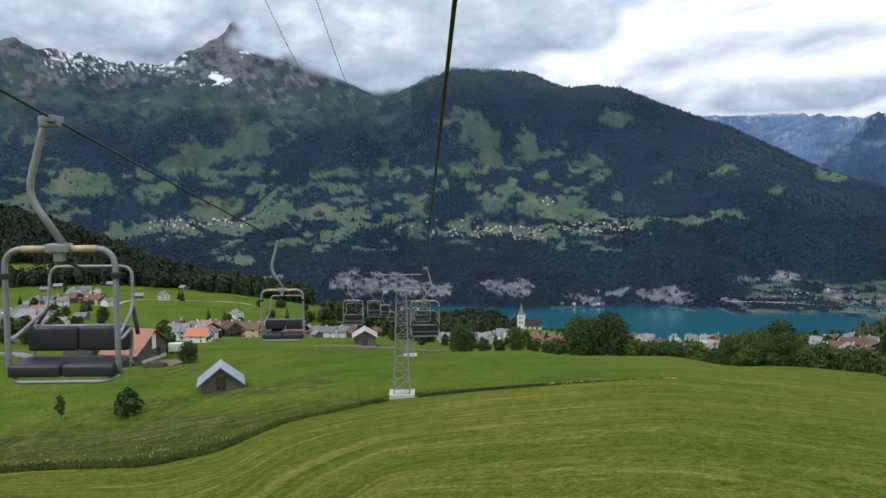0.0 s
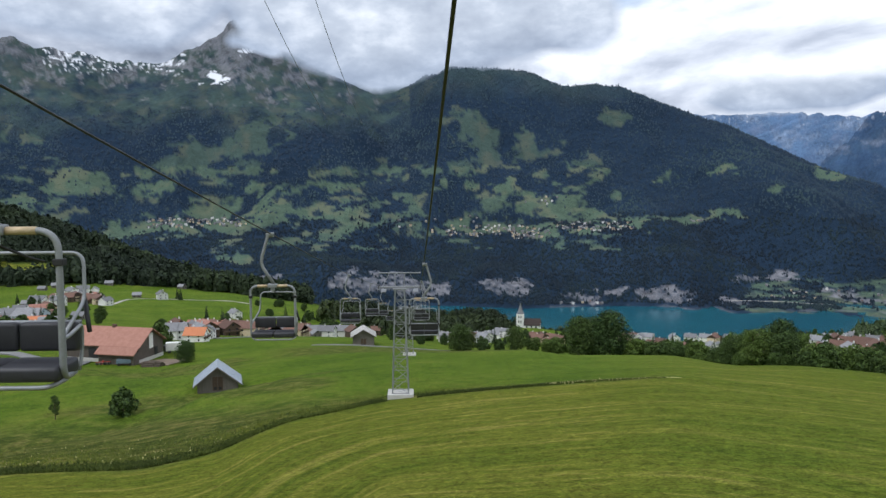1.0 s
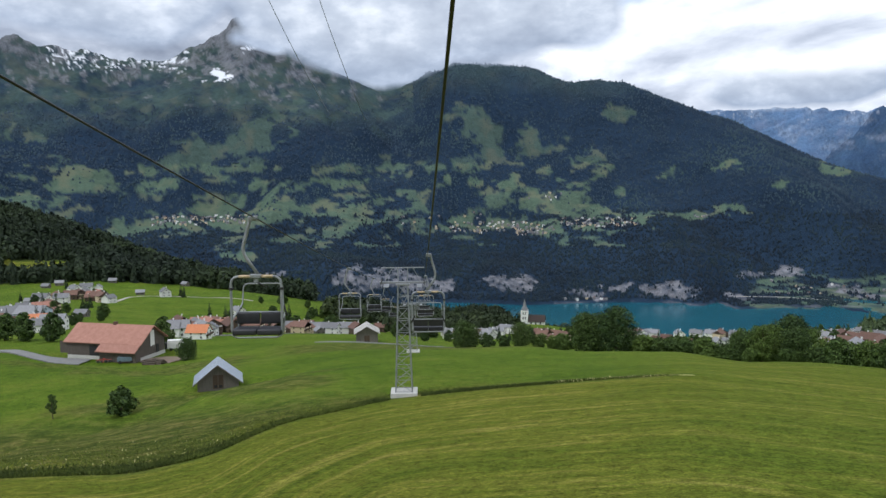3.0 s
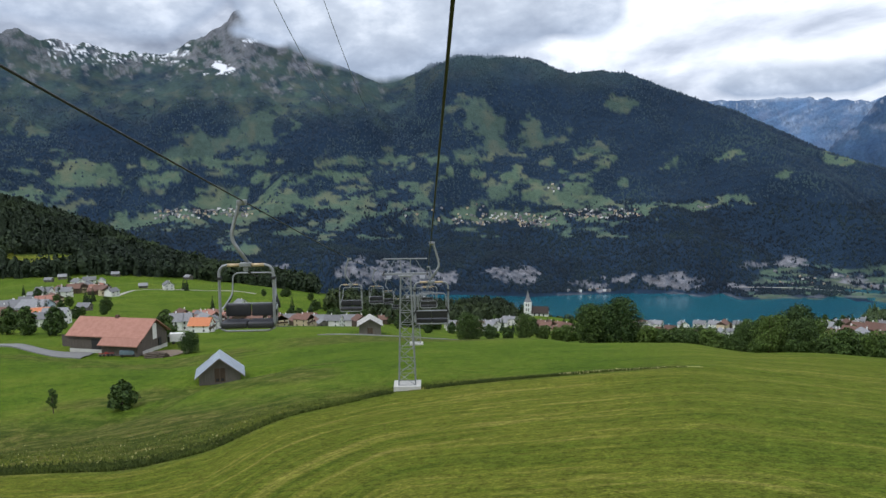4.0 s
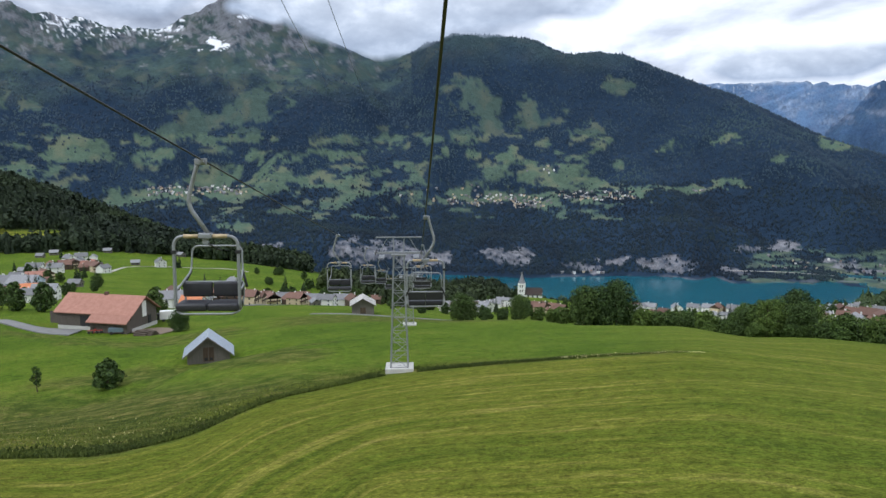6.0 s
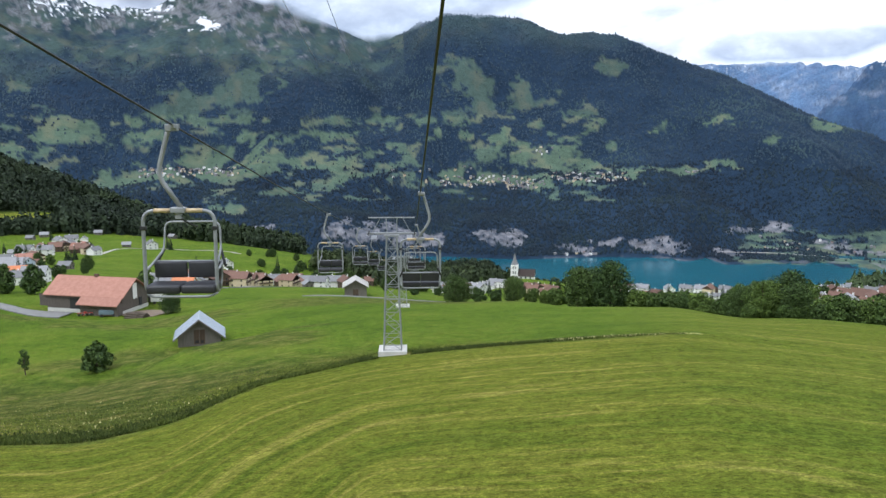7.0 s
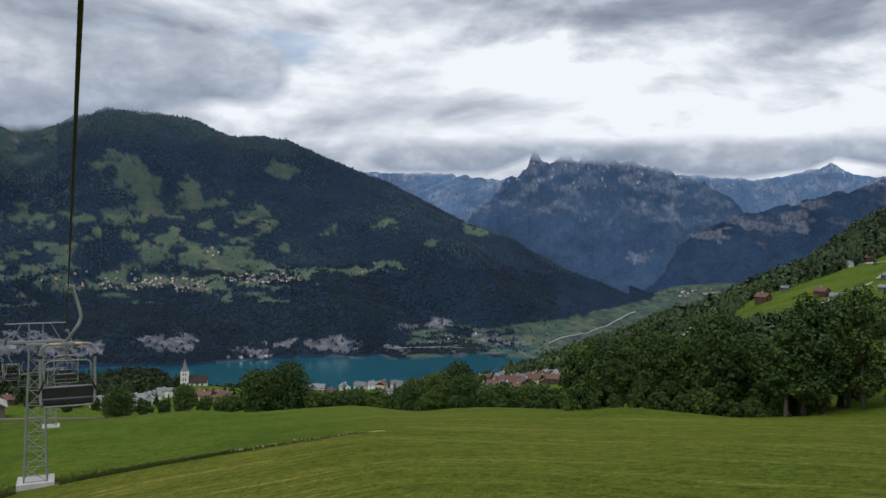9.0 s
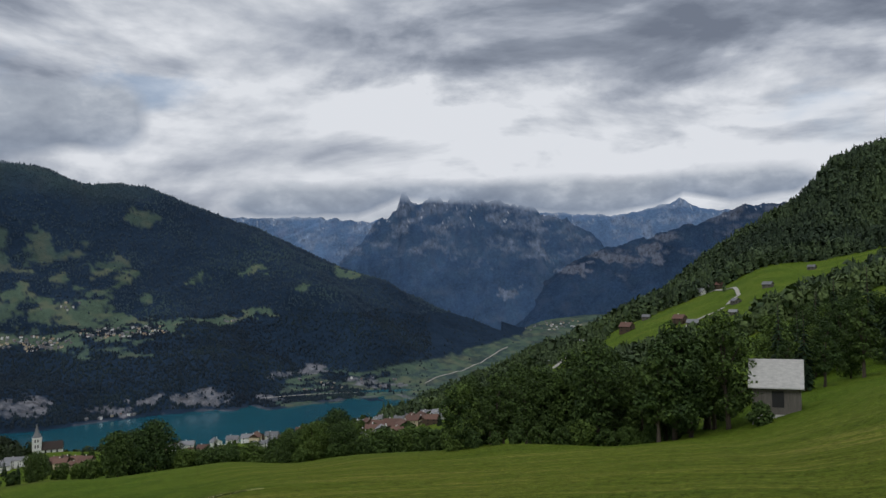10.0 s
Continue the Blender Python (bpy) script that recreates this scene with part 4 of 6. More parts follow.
# ---- buildings ----
def gable_prism(w, d, z0, eave, ridge):
    """Walls of a house with gables towards -y and +y."""
    bm = bmesh.new()
    ring0 = [(-w / 2, -d / 2), (w / 2, -d / 2), (w / 2, d / 2), (-w / 2, d / 2)]
    lo = [bm.verts.new((x, y, z0)) for x, y in ring0]
    hi = [bm.verts.new((x, y, eave)) for x, y in ring0]
    f, b = bm.verts.new((0, -d / 2, ridge)), bm.verts.new((0, d / 2, ridge))
    bm.faces.new((lo[0], lo[1], hi[1], f, hi[0]))
    bm.faces.new((lo[2], lo[3], hi[3], b, hi[2]))
    bm.faces.new((lo[1], lo[2], hi[2], hi[1]))
    bm.faces.new((lo[3], lo[0], hi[0], hi[3]))
    bm.faces.new((hi[0], f, b, hi[3]))
    bm.faces.new((f, hi[1], hi[2], b))
    bm.faces.new(lo[::-1])
    return bm


def roof_slab(w, d, eave, ridge, side, over=0.7, thick=0.2, ends=0.6):
    """One pitch of a roof, with its thickness and overhang."""
    slope = (ridge - eave) / (w / 2)
    x1 = w / 2 + over
    z1 = ridge - slope * x1
    bm = bmesh.new()
    v = []
    for y in (-d / 2 - ends, d / 2 + ends):
        v += [bm.verts.new((0, y, ridge + 0.02)), bm.verts.new((side * x1, y, z1 + 0.02)), bm.verts.new((side * x1, y, z1 + thick)), bm.verts.new((0, y, ridge + thick + 0.04))]
    for f in ((0, 1, 2, 3), (7, 6, 5, 4), (0, 4, 5, 1), (1, 5, 6, 2), (2, 6, 7, 3), (3, 7, 4, 0)):
        bm.faces.new([v[i] for i in f])
    return bm


def house(name, label, category, group, w, d, eave, ridge, wall, roof, floors=2, wood=None, chimney=True, balcony=False):
    top = thing(name, label, category, group)
    part("wall", gable_prism(w, d, -2.5, eave, ridge), wall, top)
    for s in (-1, 1):
        part("roof_pitch", roof_slab(w, d, eave, ridge, s), roof, top)
    if wood:
        for s in (-1, 1):
            bm = bmesh.new()
            y = s * (d / 2 + 0.03)
            z = eave - 0.9
            v = [bm.verts.new(p) for p in ((-w / 2 + 0.02, y, z), (w / 2 - 0.02, y, z), (w / 2 - 0.02, y, eave), (0, y, ridge - 0.1), (-w / 2 + 0.02, y, eave))]
            f = bm.faces.new(v)
            bmesh.ops.solidify(bm, geom=[f], thickness=0.04)
            part("gable_boarding", bm, wood, top, "brown boarded gable")
    step = eave / floors
    proto = {}
    for fl in range(floors + (1 if ridge - eave > 2.2 else 0)):
        z = 0.9 + fl * step
        for axis, span, dist in (("x", w, d / 2), ("y", d, w / 2)):
            if fl == floors and axis == "y":
                continue
            n = max(2, int(span / 6.4)) if fl < floors else 1
            for k in range(n):
                u = (k + 0.5) / n * span - span / 2
                for s in ((-1,) if axis == "x" else (-1, 1)):
                    if "me" not in proto:
                        ob = part("window", box(-0.5, 0.5, -0.05, 0.05, 0, 1.25), GLASS, top)
                        proto["me"] = ob.data
                    else:
                        ob = new("window", proto["me"])
                        ob.parent = top
                    ob.matrix_basis = pose(u, s * (dist + 0.05), z) if axis == "x" else pose(s * (dist + 0.05), u, z, 0, 0, 90)
    if chimney:
        part("chimney", box(w * 0.12, w * 0.12 + 0.7, d * 0.15, d * 0.15 + 0.7, eave, ridge + 0.9), WHITE_WALL, top)
    if balcony:
        part("balcony", box(-w / 2 - 0.02, w / 2 + 0.02, -d / 2 - 1.2, -d / 2 - 0.03, step - 0.1, step + 0.95, 0.04), DARK_WOOD, top, "dark wooden balcony")
    return top


VILLAGE = "houses of the village"
kinds = {
    "white": house("house", "white rendered village house with a grey roof", "house", VILLAGE, 10, 13, 5.6, 9.0, WHITE_WALL, GREY_TILE),
    "red": house("house", "white chalet with red tiles and dark boarded gable", "house", VILLAGE, 11, 13, 5.6, 9.2, WHITE_WALL, RED_TILE, wood=DARK_WOOD, balcony=True),
    "orange": house("house", "white house with a bright orange tiled roof", "house", VILLAGE, 10, 12, 4.6, 8.2, WHITE_WALL, ORANGE_TILE, balcony=True),
    "cream": house("house", "cream rendered chalet with brown tiles", "house", VILLAGE, 11, 12, 6.2, 9.4, CREAM_WALL, BROWN_TILE, wood=DARK_WOOD, balcony=True),
    "brown": house("house", "brown wooden chalet with brown tiles", "house", VILLAGE, 10, 11, 5.4, 8.8, DARK_WOOD, BROWN_TILE, balcony=True),
    "block": house("apartment_block", "large white apartment block with a low grey roof", "apartment block", VILLAGE, 14, 20, 9.0, 11.0, WHITE_WALL, GREY_TILE, floors=3),
    "blue": house("apartment_block", "pale blue apartment house with a grey roof", "apartment block", VILLAGE, 15, 16, 8.4, 12.0, BLUE_WALL, GREY_TILE, floors=3),
    "shed": house("shed", "small weathered wooden shed with a grey roof", "shed", "sheds on the hillside", 7, 9, 3.2, 5.6, WEATHERED, GREY_TILE, floors=1, chimney=False),
    "long": house("hall", "long low hall with a pale grey roof", "hall", VILLAGE, 14, 34, 4.5, 7.0, WHITE_WALL, SLATE, floors=1, chimney=False),
}
used = set()


def put_house(kind, az, r, turn, size=1.0):
    p = spot(az, r)
    m = pose(p.x, p.y, p.z + 0.2, 0, 0, turn - az)
    ob = kinds[kind]
    if kind in used:
        ob = copy_thing(ob, m)
    else:
        ob.matrix_basis = m
        used.add(kind)
    ob.scale = (size, size, size)


WEST = [("white", -28.9, 430, 70), ("block", -28.3, 450, 80), ("blue", -27.3, 420, 60), ("white", -28.6, 500, 20), ("red", -26.8, 520, 80), ("shed", -27.5, 610, 70), ("white", -26.9, 620, 65), ("cream", -26.3, 545, 20), ("white", -25.7, 610, 75), ("brown", -25.1, 650, 80),
        ("cream", -24.6, 655, 10), ("white", -24.2, 720, 85), ("red", -23.8, 645, 75), ("cream", -23.2, 600, 15), ("shed", -24.5, 470, 60)]
WEST2 = [("orange", -27.0, 360, 80), ("white", -26.1, 345, 70), ("shed", -26.6, 770, 60), ("shed", -25.8, 790, 80), ("shed", -22.6, 800, 75), ("shed", -20.9, 680, 85), ("white", -19.3, 650, 10), ("shed", -18.0, 785, 40), ("shed", -16.9, 795, 70), ("brown", -23.6, 620, 50), ("white", -24.9, 700, 30), ("white", -29.4, 470, 15), ("cream", -29.6, 400, 70)]
MIDDLE = [("orange", -18.0, 335, 15), ("red", -17.0, 365, 75), ("red", -16.4, 345, 20), ("red", -15.5, 375, 80), ("brown", -14.9, 345, 25), ("orange", -17.1, 300, 70), ("white", -18.5, 315, 80), ("white", -13.9, 400, 75), ("cream", -13.1, 365, 20), ("brown", -12.3, 420, 70),
          ("cream", -11.9, 395, 15), ("white", -11.3, 440, 80), ("brown", -10.7, 420, 20), ("cream", -9.8, 440, 75), ("shed", -8.9, 390, 15), ("white", -8.1, 400, 70), ("white", -14.5, 545, 30)]
MIDDLE2 = [("white", -7.0, 430, 80), ("brown", -6.2, 420, 20), ("shed", -7.2, 705, 70), ("shed", -6.4, 720, 40), ("brown", -5.5, 735, 80), ("brown", -4.6, 520, 75), ("cream", -3.8, 560, 20), ("red", -2.6, 600, 75), ("white", -1.6, 580, 20), ("cream", -14.2, 350, 60), ("brown", -15.9, 400, 40)]
EAST = [("white", 0.3, 620, 75), ("white", 1.3, 660, 20), ("long", 2.0, 930, 85), ("white", 2.9, 640, 70), ("white", 3.5, 610, 15), ("white", 4.0, 660, 80), ("block", 4.7, 680, 70), ("white", 3.2, 560, 40), ("brown", 6.9, 640, 80), ("cream", 7.5, 620, 20), ("brown", 8.1, 640, 75), ("cream", 8.7, 620, 60), ("white", 2.0, 700, 60), ("cream", 7.2, 560, 70)]
EAST2 = [("cream", 13.3, 730, 20), ("brown", 14.0, 750, 70), ("white", 14.9, 710, 80), ("white", 16.7, 730, 15), ("white", 17.8, 760, 75), ("white", 18.8, 730, 70), ("brown", 19.5, 760, 20), ("white", 20.4, 730, 75), ("brown", 22.4, 740, 80), ("red", 24.9, 430, 20), ("red", 25.5, 410, 75), ("cream", 26.0, 430, 15),
         ("white", 26.6, 400, 70), ("cream", 27.2, 440, 80), ("white", 27.8, 420, 20), ("brown", 28.4, 470, 75)]
EAST3 = [("cream", 29.2, 450, 15), ("white", 25.8, 560, 75), ("brown", 26.9, 570, 20), ("white", 28.0, 590, 80), ("cream", 29.9, 480, 70), ("cream", 30.6, 500, 20), ("brown", 31.2, 470, 75), ("white", 29.5, 560, 20), ("cream", 30.3, 580, 80), ("white", 31.8, 520, 70), ("brown", 32.2, 560, 20)]
SLOPE_FARMS = [("white", 50.2, 850, 60, 1.2), ("white", 50.9, 870, 80, 1.1), ("brown", 51.6, 860, 70, 1.0), ("shed", 57.2, 800, 70, 1.0), ("shed", 54.4, 690, 65, 1.1), ("shed", 49.4, 560, 75, 1.1), ("brown", 45.2, 680, 60, 1.2), ("white", 42.2, 740, 75, 1.2), ("white", 42.6, 770, 20, 1.1),
               ("shed", 52.3, 640, 30, 1.0), ("shed", 46.6, 740, 70, 1.0), ("brown", 48.6, 600, 60, 1.0), ("shed", 52.0, 570, 70, 0.8), ("shed", 40.0, 720, 70, 1.0)]
EXTRA = [("white", -27.9, 560, 75), ("cream", -25.9, 650, 20), ("brown", -24.0, 620, 80), ("red", -23.5, 660, 30), ("cream", -27.0, 470, 20), ("brown", -28.0, 380, 70), ("white", -16.8, 320, 20), ("red", -15.0, 400, 75), ("cream", -13.5, 345, 70), ("brown", -12.7, 400, 20), ("cream", -10.2, 400, 60),
         ("white", -9.3, 420, 75), ("cream", -18.3, 360, 20), ("brown", 0.8, 560, 20), ("cream", 2.4, 600, 75), ("cream", 5.6, 600, 70), ("white", 14.4, 620, 20), ("cream", 15.8, 600, 75), ("brown", 17.2, 540, 60)]
EXTRA2 = [("white", 19.2, 540, 20), ("cream", 21.2, 600, 70), ("white", 24.4, 520, 75), ("cream", 25.2, 480, 60), ("white", 26.3, 500, 20), ("cream", 27.5, 520, 70), ("white", 28.9, 530, 75), ("cream", 30.0, 540, 20), ("white", 31.0, 560, 75), ("brown", 28.7, 420, 60), ("white", 32.8, 500, 75)]
for rows, bulk in ((EXTRA, 0.56), (EXTRA2, 0.58), (WEST, 0.70), (WEST2, 0.68), (MIDDLE, 0.60), (MIDDLE2, 0.62), (EAST, 0.64), (EAST2, 0.78), (EAST3, 0.60)):
    for kind, az, r, turn in rows:
        put_house(kind, az, r, turn, bulk + 0.1 * rng.random())
        if kind not in ("shed", "long") and rng.random() < 0.5:
            put_house(rng.choice(["white", "cream", "brown", "cream", "white"]), az + rng.choice([-1, 1]) * rng.uniform(0.45, 0.8), r + rng.uniform(-30, 45), turn + rng.choice([0, 90]), bulk * rng.uniform(0.8, 1.0))
for kind, az, r, turn, size in SLOPE_FARMS:
    put_house(kind, az, r, turn, size * 0.72)


def hay_barn(name, label, w, d, eave, ridge, wall, roof, az, r, turn, door_z=0.3):
    top = thing(name, label, "barn")
    p = spot(az, r)
    top.matrix_basis = pose(p.x, p.y, p.z + 0.05, 0, 0, turn)
    part("wall", gable_prism(w, d, -3.4, eave, ridge), wall, top)
    for s in (-1, 1):
        slab = part("roof_pitch", roof_slab(w, d, eave, ridge, s, 0.7, 0.14, 0.95), roof, top)
        slope = math.atan2(ridge - eave, w / 2)
        for k in range(int((d + 1.8) / 0.85)):
            y = -d / 2 - 0.8 + k * 0.85
            bm = box(0.05, (w / 2 + 0.68) / math.cos(slope), y, y + 0.06, 0.0, 0.05)
            bmesh.ops.transform(bm, matrix=pose(0, 0, ridge + 0.16) @ Matrix.Scale(s, 4, (1, 0, 0)) @ pose(0, 0, 0, 0, math.degrees(slope), 0), verts=bm.verts)
            part("roof_seam", bm, roof, slab)
        part("barge_board", roof_slab(w, 0.06, eave, ridge, s, 0.7, 0.24, 0.0), wall, top).location.y = -d / 2 - 0.97
    for k in range(int(w / 0.42)):
        x = -w / 2 + 0.2 + k * 0.42
        z1 = ridge - (ridge - eave) / (w / 2) * abs(x) - 0.15
        part("board", box(x - 0.19, x + 0.19, -d / 2 - 0.05, -d / 2 - 0.005, -2.6, z1), wall, top)
    for s in (-1, 1):
        part("door_leaf", box(min(0.03 * s, 0.85 * s), max(0.03 * s, 0.85 * s), -d / 2 - 0.10, -d / 2 - 0.055, door_z, door_z + 2.3), DARK_WOOD, top, "darker plank door leaf")
        part("vent_hole", box(min(0.15 * s, 0.65 * s), max(0.15 * s, 0.65 * s), -d / 2 - 0.13, -d / 2 - 0.105, door_z + 0.15, door_z + 0.6), BLACK, top, "dark opening")
    return top


hay_barn("hay_barn", "weathered grey wooden hay barn with a tin roof", 6.6, 5.3, 1.6, 4.2, WEATHERED, TIN, -15.7, 141, 15)
hay_barn("field_shed", "grey gabled field shed with a pale roof by the lane", 7.0, 8.0, 3.4, 5.4, WEATHERED, SLATE, -5.5, 262, 6)


def old_barn():
    top = thing("old_barn", "old barn on the slope with a bleached shingle roof", "barn")
    p = Vector((91.0, 76.6, 0))
    top.matrix_basis = pose(p.x, p.y, height(p.x, p.y) + 2.0, 0, 0, -50 + 82)
    w, d, eave, ridge = 5.4, 5.6, 2.3, 4.9
    part("wall", gable_prism(w, d, -3.4, eave, ridge), WEATHERED, top)
    for s in (-1, 1):
        part("roof_pitch", roof_slab(w, d, eave, ridge, s, 0.6, 0.16, 0.45), SLATE, top)
    for k in range(12):
        y = -d / 2 + 0.22 + k * 0.44
        part("board", box(-w / 2 - 0.06, -w / 2 - 0.01, y - 0.2, y + 0.2, -2.0, eave - 0.05), WEATHERED, top)
    part("doorway", box(-w / 2 - 0.09, -w / 2 - 0.065, -0.9, 0.5, -0.6, 1.4), BLACK, top, "dark open doorway")
    part("foundation", box(-w / 2 - 0.15, w / 2 + 0.15, -d / 2 - 0.15, d / 2 + 0.15, -3.8, -1.5), CONCRETE, top, "rough stone footing")


old_barn()


FARM_WOOD = plain("grey_brown_boards", (0.050, 0.042, 0.035), (0.150, 0.126, 0.104), 0.88, 0, 1.4, (5, 5, 0.3), 0.02)


def farmhouse():
    top = thing("farmhouse", "long wooden farmhouse with a faded red tiled roof", "farmhouse")
    p = spot(-22.3, 240)
    top.matrix_basis = pose(p.x, p.y, p.z + 0.9, 0, 0, 76)
    w, d, eave, ridge = 11.4, 22.5, 4.0, 7.7
    part("wall", gable_prism(w, d, -3.6, eave, ridge), FARM_WOOD, top)
    for s in (-1, 1):
        part("roof_pitch", roof_slab(w, d, eave, ridge, s, 0.7, 0.25, 0.9), RED_TILE, top)
    bm = bmesh.new()
    for x, z in ((-w / 2 - 0.6, 3.58), (-w / 2 - 3.2, 1.89)):
        for y in (-d / 2 - 0.7, -d / 2 + 11.5):
            for t in (0, 0.24):
                bm.verts.new((x, y, z + t))
    bmesh.ops.convex_hull(bm, input=bm.verts[:])
    part("lean_to_roof", bm, RED_TILE, top)
    part("lean_to_wall", box(-w / 2 - 2.1, -w / 2 + 0.1, -d / 2 - 0.1, -d / 2 + 11.0, -4.0, 2.4), FARM_WOOD, top)
    part("gate_opening", box(-w / 2 - 0.06, -w / 2 + 0.1, -d / 2 + 11.6, -d / 2 + 15.6, 0.0, 2.9), BLACK, top, "dark open barn gate")
    part("plinth", box(-w / 2 - 0.08, w / 2 + 0.08, -d / 2 - 0.08, d / 2 + 0.08, -4.2, 0.1), CONCRETE, top, "white rendered plinth")
    part("gable_panel", box(-0.9, 0.9, -d / 2 - 0.16, -d / 2 - 0.05, 2.4, 6.6), WHITE_WALL, top, "pale panel in the gable")
    part("stable_door", box(1.6, 2.9, -d / 2 - 0.2, -d / 2 - 0.05, 0.1, 2.4), BLACK, top, "dark stable door")
    part("chimney", box(-0.4, 0.4, -0.5, 0.5, ridge - 0.6, ridge + 0.9), BROWN_TILE, top)
    for k in range(60):
        y = -d / 2 + 0.25 + k * 0.415
        part("board", box(-w / 2 - 0.045, -w / 2 - 0.005, y - 0.19, y + 0.19, 0.55, eave - 0.2), FARM_WOOD, top) if k * 0.415 > 15.8 else None


farmhouse()


NAVE_ROOF = plain("dark_nave_tiles", (0.028, 0.020, 0.017), (0.060, 0.042, 0.036), 0.85, 0, 1.2, relief=0.03)


def church():
    top = thing("church", "white village church with a pointed spire and dark roof", "church")
    p = spot(5.9, 905)
    top.matrix_basis = pose(p.x, p.y, p.z + 2, 0, 0, -12)
    part("tower", box(-4.1, 4.1, -4.1, 4.1, -12, 14.5, 0.1), WHITE_WALL, top)
    bm = bmesh.new()
    apex = bm.verts.new((0, 0, 28))
    low = [bm.verts.new((4.6 * math.cos(k * math.tau / 8 + 0.39), 4.6 * math.sin(k * math.tau / 8 + 0.39), 14.5)) for k in range(8)]
    mid = [bm.verts.new((2.3 * math.cos(k * math.tau / 8 + 0.39), 2.3 * math.sin(k * math.tau / 8 + 0.39), 19)) for k in range(8)]
    for k in range(8):
        bm.faces.new((low[k], low[(k + 1) % 8], mid[(k + 1) % 8], mid[k]))
        bm.faces.new((mid[k], mid[(k + 1) % 8], apex))
    part("spire", bm, GREY_TILE, top, "slender grey spire")
    for z in (4.5, 10):
        for x in (-1.2, 1.2):
            part("belfry_window", box(x - 0.55, x + 0.55, -4.2, -4.0, z, z + 2.8), BLACK, top, "dark belfry opening")
    ob = part("nave", gable_prism(11, 19, -12, 2.5, 9.0), WHITE_WALL, top)
    ob.matrix_basis = pose(13.4, 2, 0, 0, 0, 90)
    for s in (-1, 1):
        r = part("nave_roof", roof_slab(11, 19, 2.5, 9.0, s), NAVE_ROOF, top, "blackish brown nave roof")
        r.matrix_basis = pose(13.4, 2, 0, 0, 0, 90)
    for k in range(3):
        part("nave_window", box(7 + k * 5.2, 8.6 + k * 5.2, -3.7, -3.52, -2.5, 1.4), GLASS, top)


church()


def farmyard():
    p = spot(-19.4, 236)
    t = thing("trailer", "white box trailer parked in the farmyard", "trailer")
    t.matrix_basis = pose(p.x + 1.5, p.y + 6, height(p.x + 1.5, p.y + 6), 0, 0, 15)
    part("box_body", box(-2.2, 2.2, -1.1, 1.1, 0.7, 3.0, 0.06), WHITE_WALL, t)
    part("dark_end", box(-2.9, -2.2, -1.1, 1.1, 0.6, 2.3, 0.05), BLACK, t)
    for x in (-1.2, 1.2):
        for y in (-1.05, 1.05):
            bm = bmesh.new()
            bmesh.ops.create_cone(bm, cap_ends=True, segments=14, radius1=0.42, radius2=0.42, depth=0.25)
            bmesh.ops.transform(bm, matrix=pose(x, y, 0.42, 90, 0, 0), verts=bm.verts)
            part("wheel", bm, BLACK, t)
    q = spot(-21.7, 229)
    w = thing("covered_wagon", "hay wagon under a blue-grey tarpaulin", "wagon")
    w.matrix_basis = pose(q.x, q.y, height(q.x, q.y), 0, 0, 8)
    part("tarpaulin", box(-2.3, 2.3, -1.0, 1.0, 0.5, 1.7, 0.25), TARP, w)
    part("bed", box(-2.4, 2.4, -1.1, 1.1, 0.4, 0.55), DARK_WOOD, w)
    for x in (-1.5, 1.5):
        for y in (-1.0, 1.0):
            bm = bmesh.new()
            bmesh.ops.create_cone(bm, cap_ends=True, segments=14, radius1=0.4, radius2=0.4, depth=0.2)
            bmesh.ops.transform(bm, matrix=pose(x, y, 0.4, 90, 0, 0), verts=bm.verts)
            part("wheel", bm, BLACK, w)


farmyard()


def wheel(x, y, radius, width):
    bm = bmesh.new()
    bmesh.ops.create_cone(bm, cap_ends=True, segments=14, radius1=radius, radius2=radius, depth=width)
    bmesh.ops.transform(bm, matrix=pose(x, y, radius, 90, 0, 0), verts=bm.verts)
    return bm


RED_PAINT = plain("faded_red_enamel", (0.26, 0.035, 0.025), (0.42, 0.07, 0.05), 0.5, 0, 5, relief=0.004)


def hay_tedder(az, r):
    """A red hay tedder standing at the barn gate."""
    p = spot(az, r)
    top = thing("hay_tedder", "red hay tedder parked before the open barn gate", "farm machine")
    top.matrix_basis = pose(p.x, p.y, p.z, 0, 0, 12)
    part("main_beam", box(-1.9, 1.9, -0.12, 0.12, 0.75, 0.95, 0.03), RED_PAINT, top)
    part("drawbar", tube([(0, 0, 0.85), (0, -1.2, 0.7), (0, -1.9, 0.5)], 0.07, 8), RED_PAINT, top)
    part("gearbox", box(-0.3, 0.3, -0.3, 0.3, 0.7, 1.25, 0.06), RED_PAINT, top)
    for x in (-1.5, -0.5, 0.5, 1.5):
        part("wheel", wheel(x, 0, 0.32, 0.16), BLACK, top)
        bm = bmesh.new()
        for k in range(6):
            a = k * math.tau / 6
            add_tube(bm, [(x, 0, 0.8), (x + 0.55 * math.cos(a), 0.55 * math.sin(a), 0.7), (x + 0.6 * math.cos(a), 0.6 * math.sin(a), 0.3)], 0.025, 5)
        part("tine_rotor", bm, STEEL, top)


hay_tedder(-23.1, 231.5)


def log_pile(az, r, turn):
    """Round logs stacked along the farmyard's edge."""
    p = spot(az, r)
    top = thing("log_pile", "low stack of brown logs at the farmyard's edge", "log pile")
    top.matrix_basis = pose(p.x, p.y, p.z, 0, 0, turn)
    for row, count in ((0, 5), (1, 4), (2, 2)):
        for k in range(count):
            x = (k - (count - 1) / 2) * 0.52
            part("log", tube([(x, -1.9, 0.24 + row * 0.44), (x + 0.05, 1.9, 0.24 + row * 0.44)], 0.24, 9), BARK, top)


